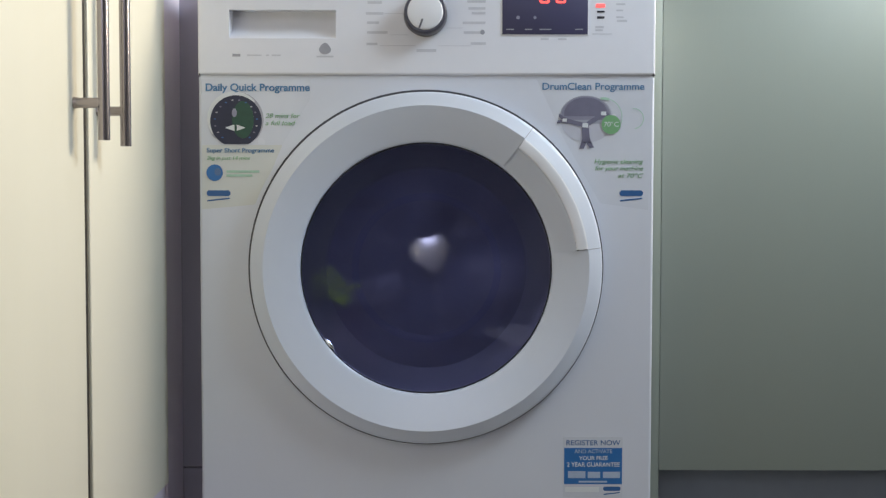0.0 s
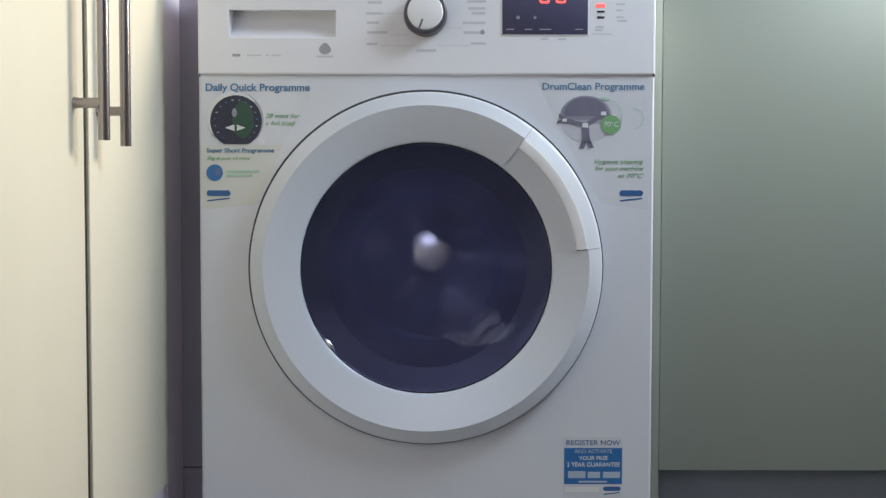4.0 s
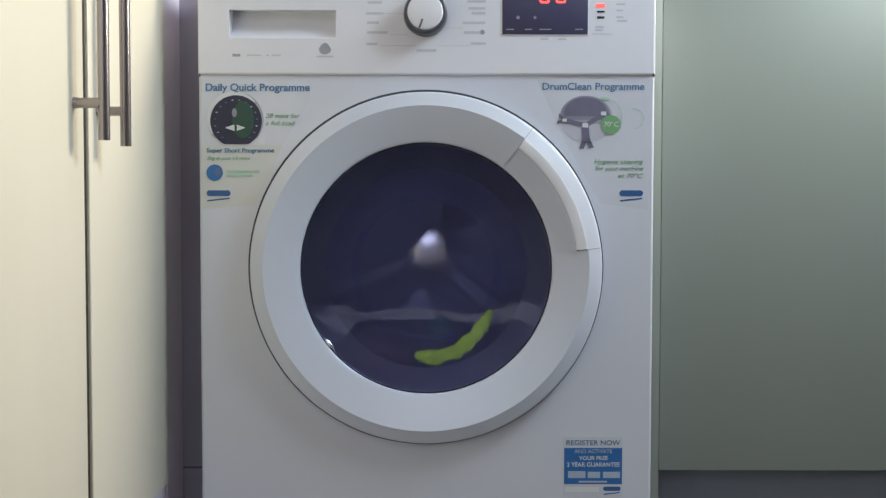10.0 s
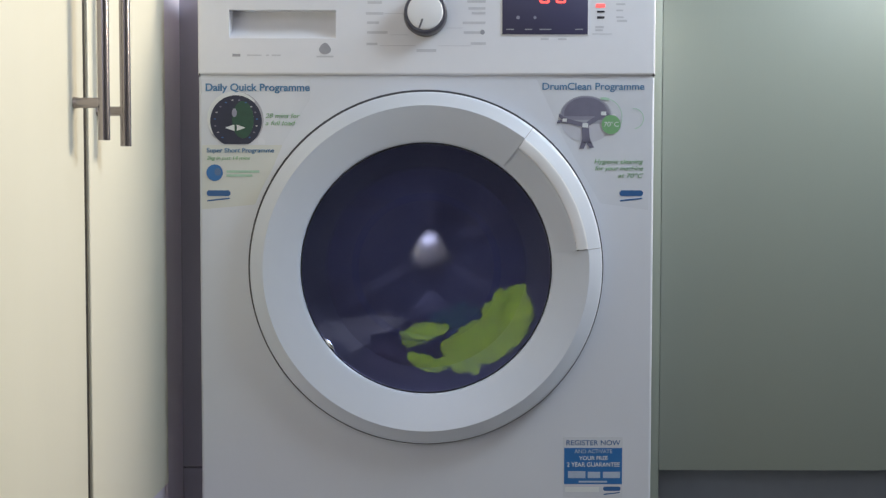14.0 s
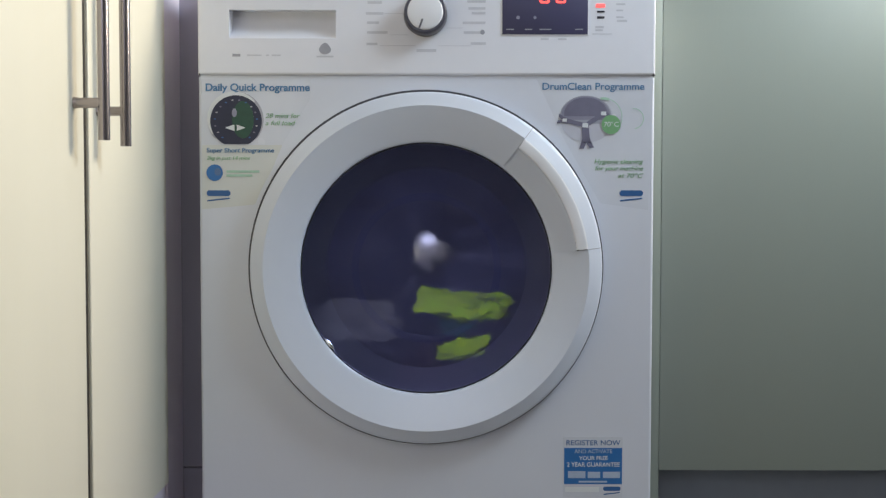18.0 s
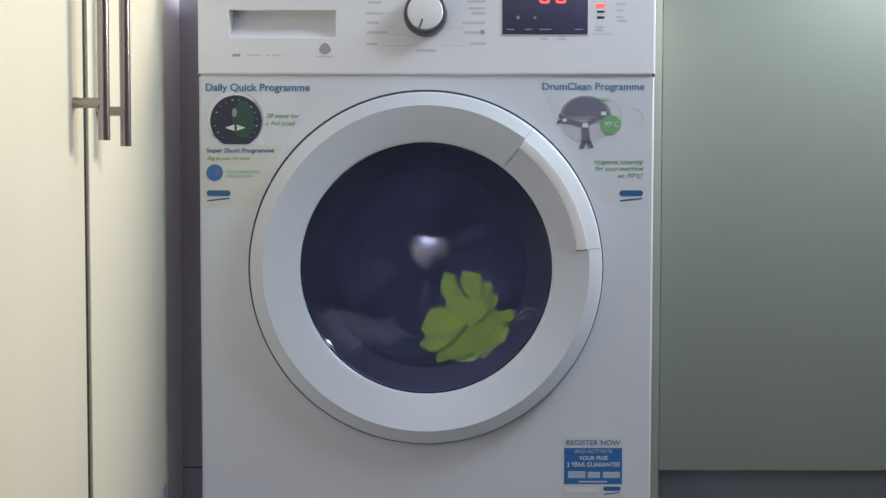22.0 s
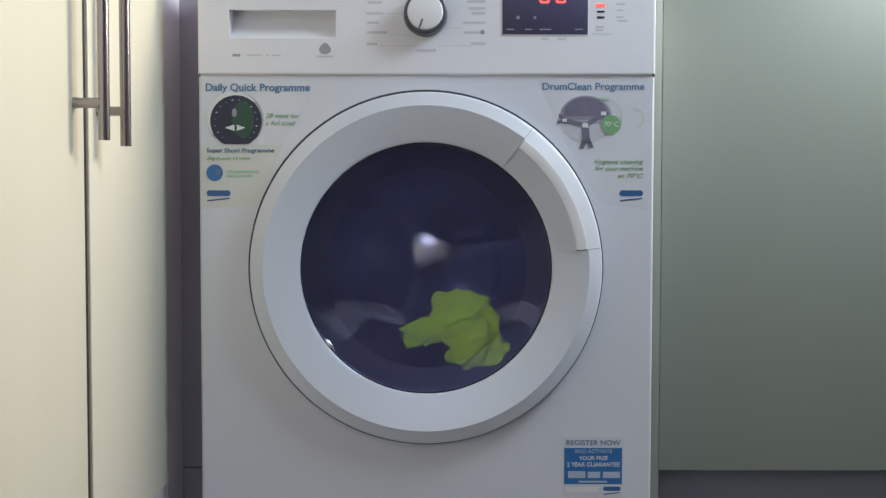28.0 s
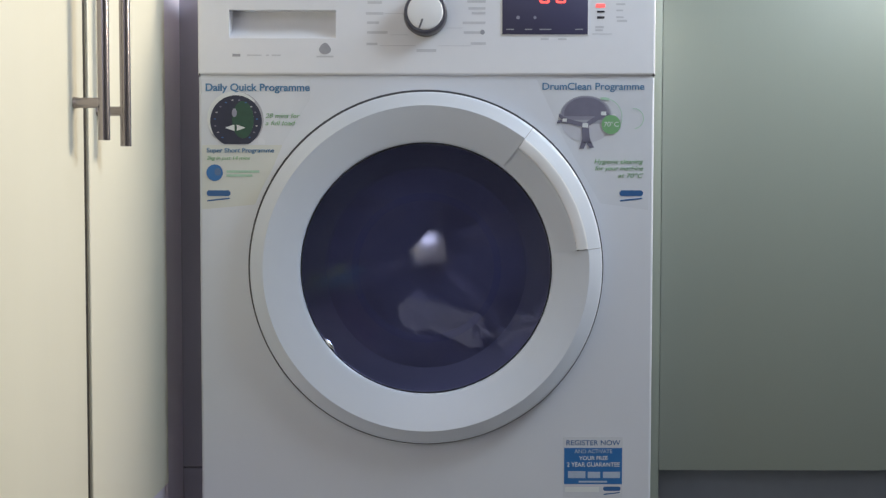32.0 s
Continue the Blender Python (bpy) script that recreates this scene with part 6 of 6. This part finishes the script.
    drape("pale_bunch", 30.40, 170, 34, (18, -46), (43, -78), (70, -107))
    drape("pale_bunch", 30.60, 165, 53, (37, -12), (47, -42), (62, -76))
    drape("pale_bunch", 30.80, 170, 41, (56, -31), (84, -35), (115, -31))
    drape("pale_bunch", 31.00, 180, 34, (75, -22), (104, -28), (127, -24))
    drape("pale_bunch", 31.20, 185, 27, (28, -70), (76, -66), (119, -55))
    drape("pale_bunch", 31.50, 175, 34, (-29, -88), (24, -103), (81, -98))
    drape("pale_bunch", 31.80, 165, 41, (-38, -80), (24, -91), (84, -102))
    drape("pale_bunch", 32.00, 165, 45, (-40, -78), (24, -91), (88, -106))
    tuck("teal_cloth", 0.0, 2.4, -90, -170)
    drape("teal_cloth", 2.50, 220, 27, (-132, -11), (-104, -19), (-73, -31))
    drape("teal_cloth", 2.60, 180, 34, (-120, -9), (-90, -17), (-59, -32))
    drape("teal_cloth", 2.80, 160, 34, (-88, -23), (-57, -26), (-28, -34))
    drape("teal_cloth", 3.00, 160, 26, (-47, -49), (-13, -53), (17, -53))
    drape("teal_cloth", 3.20, 165, 15, (-66, -91), (-29, -97), (2, -95))
    drape("teal_cloth", 3.40, 180, 11, (-67, -156), (-29, -162), (9, -158))
    tuck("teal_cloth", 3.5, 7.0, -100, -163)
    drape("teal_cloth", 7.10, 170, 15, (-151, -31), (-127, -39), (-100, -42))
    drape("teal_cloth", 7.30, 150, 13, (-125, -33), (-106, -41), (-88, -44))
    drape("teal_cloth", 7.40, 145, 13, (-121, -44), (-98, -44), (-72, -37))
    drape("teal_cloth", 7.60, 160, 13, (-38, -115), (-10, -121), (19, -115))
    drape("teal_cloth", 7.80, 160, 19, (-6, -102), (13, -115), (32, -120))
    drape("teal_cloth", 8.20, 155, 22, (5, -86), (20, -109), (17, -131))
    drape("teal_cloth", 8.50, 155, 20, (9, -86), (22, -109), (17, -131))
    drape("teal_cloth", 12.80, 155, 20, (9, -86), (22, -109), (17, -131))
    drape("teal_cloth", 13.00, 155, 22, (19, -82), (32, -105), (24, -127))
    drape("teal_cloth", 13.20, 155, 26, (24, -77), (47, -82), (75, -63))
    drape("teal_cloth", 13.40, 155, 26, (13, -86), (47, -77), (88, -60))
    drape("teal_cloth", 13.60, 155, 37, (9, -105), (50, -90), (93, -67))
    drape("teal_cloth", 13.80, 155, 37, (5, -105), (43, -90), (84, -71))
    drape("teal_cloth", 14.00, 155, 37, (-0, -105), (37, -90), (80, -67))
    drape("teal_cloth", 14.20, 155, 26, (-19, -95), (18, -71), (61, -48))
    drape("teal_cloth", 14.50, 160, 19, (-0, -49), (37, -39), (75, -34))
    drape("teal_cloth", 15.20, 170, 30, (37, -50), (75, -35), (113, -27))
    drape("teal_cloth", 16.30, 170, 30, (75, -21), (107, -16), (137, -16))
    drape("teal_cloth", 16.70, 165, 34, (75, -15), (107, -12), (141, -19))
    drape("teal_cloth", 16.90, 160, 41, (62, -34), (99, -21), (144, -26))
    drape("teal_cloth", 17.00, 155, 52, (50, -33), (99, -15), (151, -26))
    drape("teal_cloth", 17.20, 155, 52, (18, -45), (69, -20), (136, -20))
    drape("teal_cloth", 17.40, 155, 48, (37, -48), (80, -26), (136, -26))
    drape("teal_cloth", 17.60, 155, 45, (37, -67), (80, -33), (136, -22))
    drape("teal_cloth", 17.80, 155, 45, (24, -82), (65, -48), (117, -45))
    drape("teal_cloth", 18.00, 155, 30, (19, -95), (56, -90), (93, -86))
    drape("teal_cloth", 18.20, 155, 22, (9, -105), (47, -108), (84, -101))
    drape("teal_cloth", 18.50, 170, 15, (66, -126), (94, -116), (119, -97))
    drape("teal_cloth", 18.90, 200, 10, (57, -157), (82, -149), (105, -137))
    tuck("teal_cloth", 19.0, 21.5, -61, -103)
    drape("teal_cloth", 21.60, 170, 19, (-57, -116), (-29, -122), (-0, -122))
    drape("teal_cloth", 21.80, 155, 30, (-38, -101), (-13, -90), (5, -82))
    drape("teal_cloth", 22.00, 165, 15, (-47, -129), (-19, -136), (9, -136))
    tuck("teal_cloth", 22.1, 30.1, -98, -141)
    drape("teal_cloth", 30.20, 190, 27, (-106, -52), (-83, -67), (-58, -75))
    drape("teal_cloth", 30.50, 180, 19, (-86, -70), (-58, -85), (-33, -93))
    drape("teal_cloth", 30.80, 190, 11, (-96, -132), (-68, -140), (-39, -144))
    tuck("teal_cloth", 30.9, 31.9, -116, -168)
    drape("teal_cloth", 32.00, 130, 9, (-156, -32), (-128, -26), (-95, -17))
    for _, _, _, obs in PIECES.values():
        for ob in obs:
            walk(ob, TRACKS[ob.name])


motions()
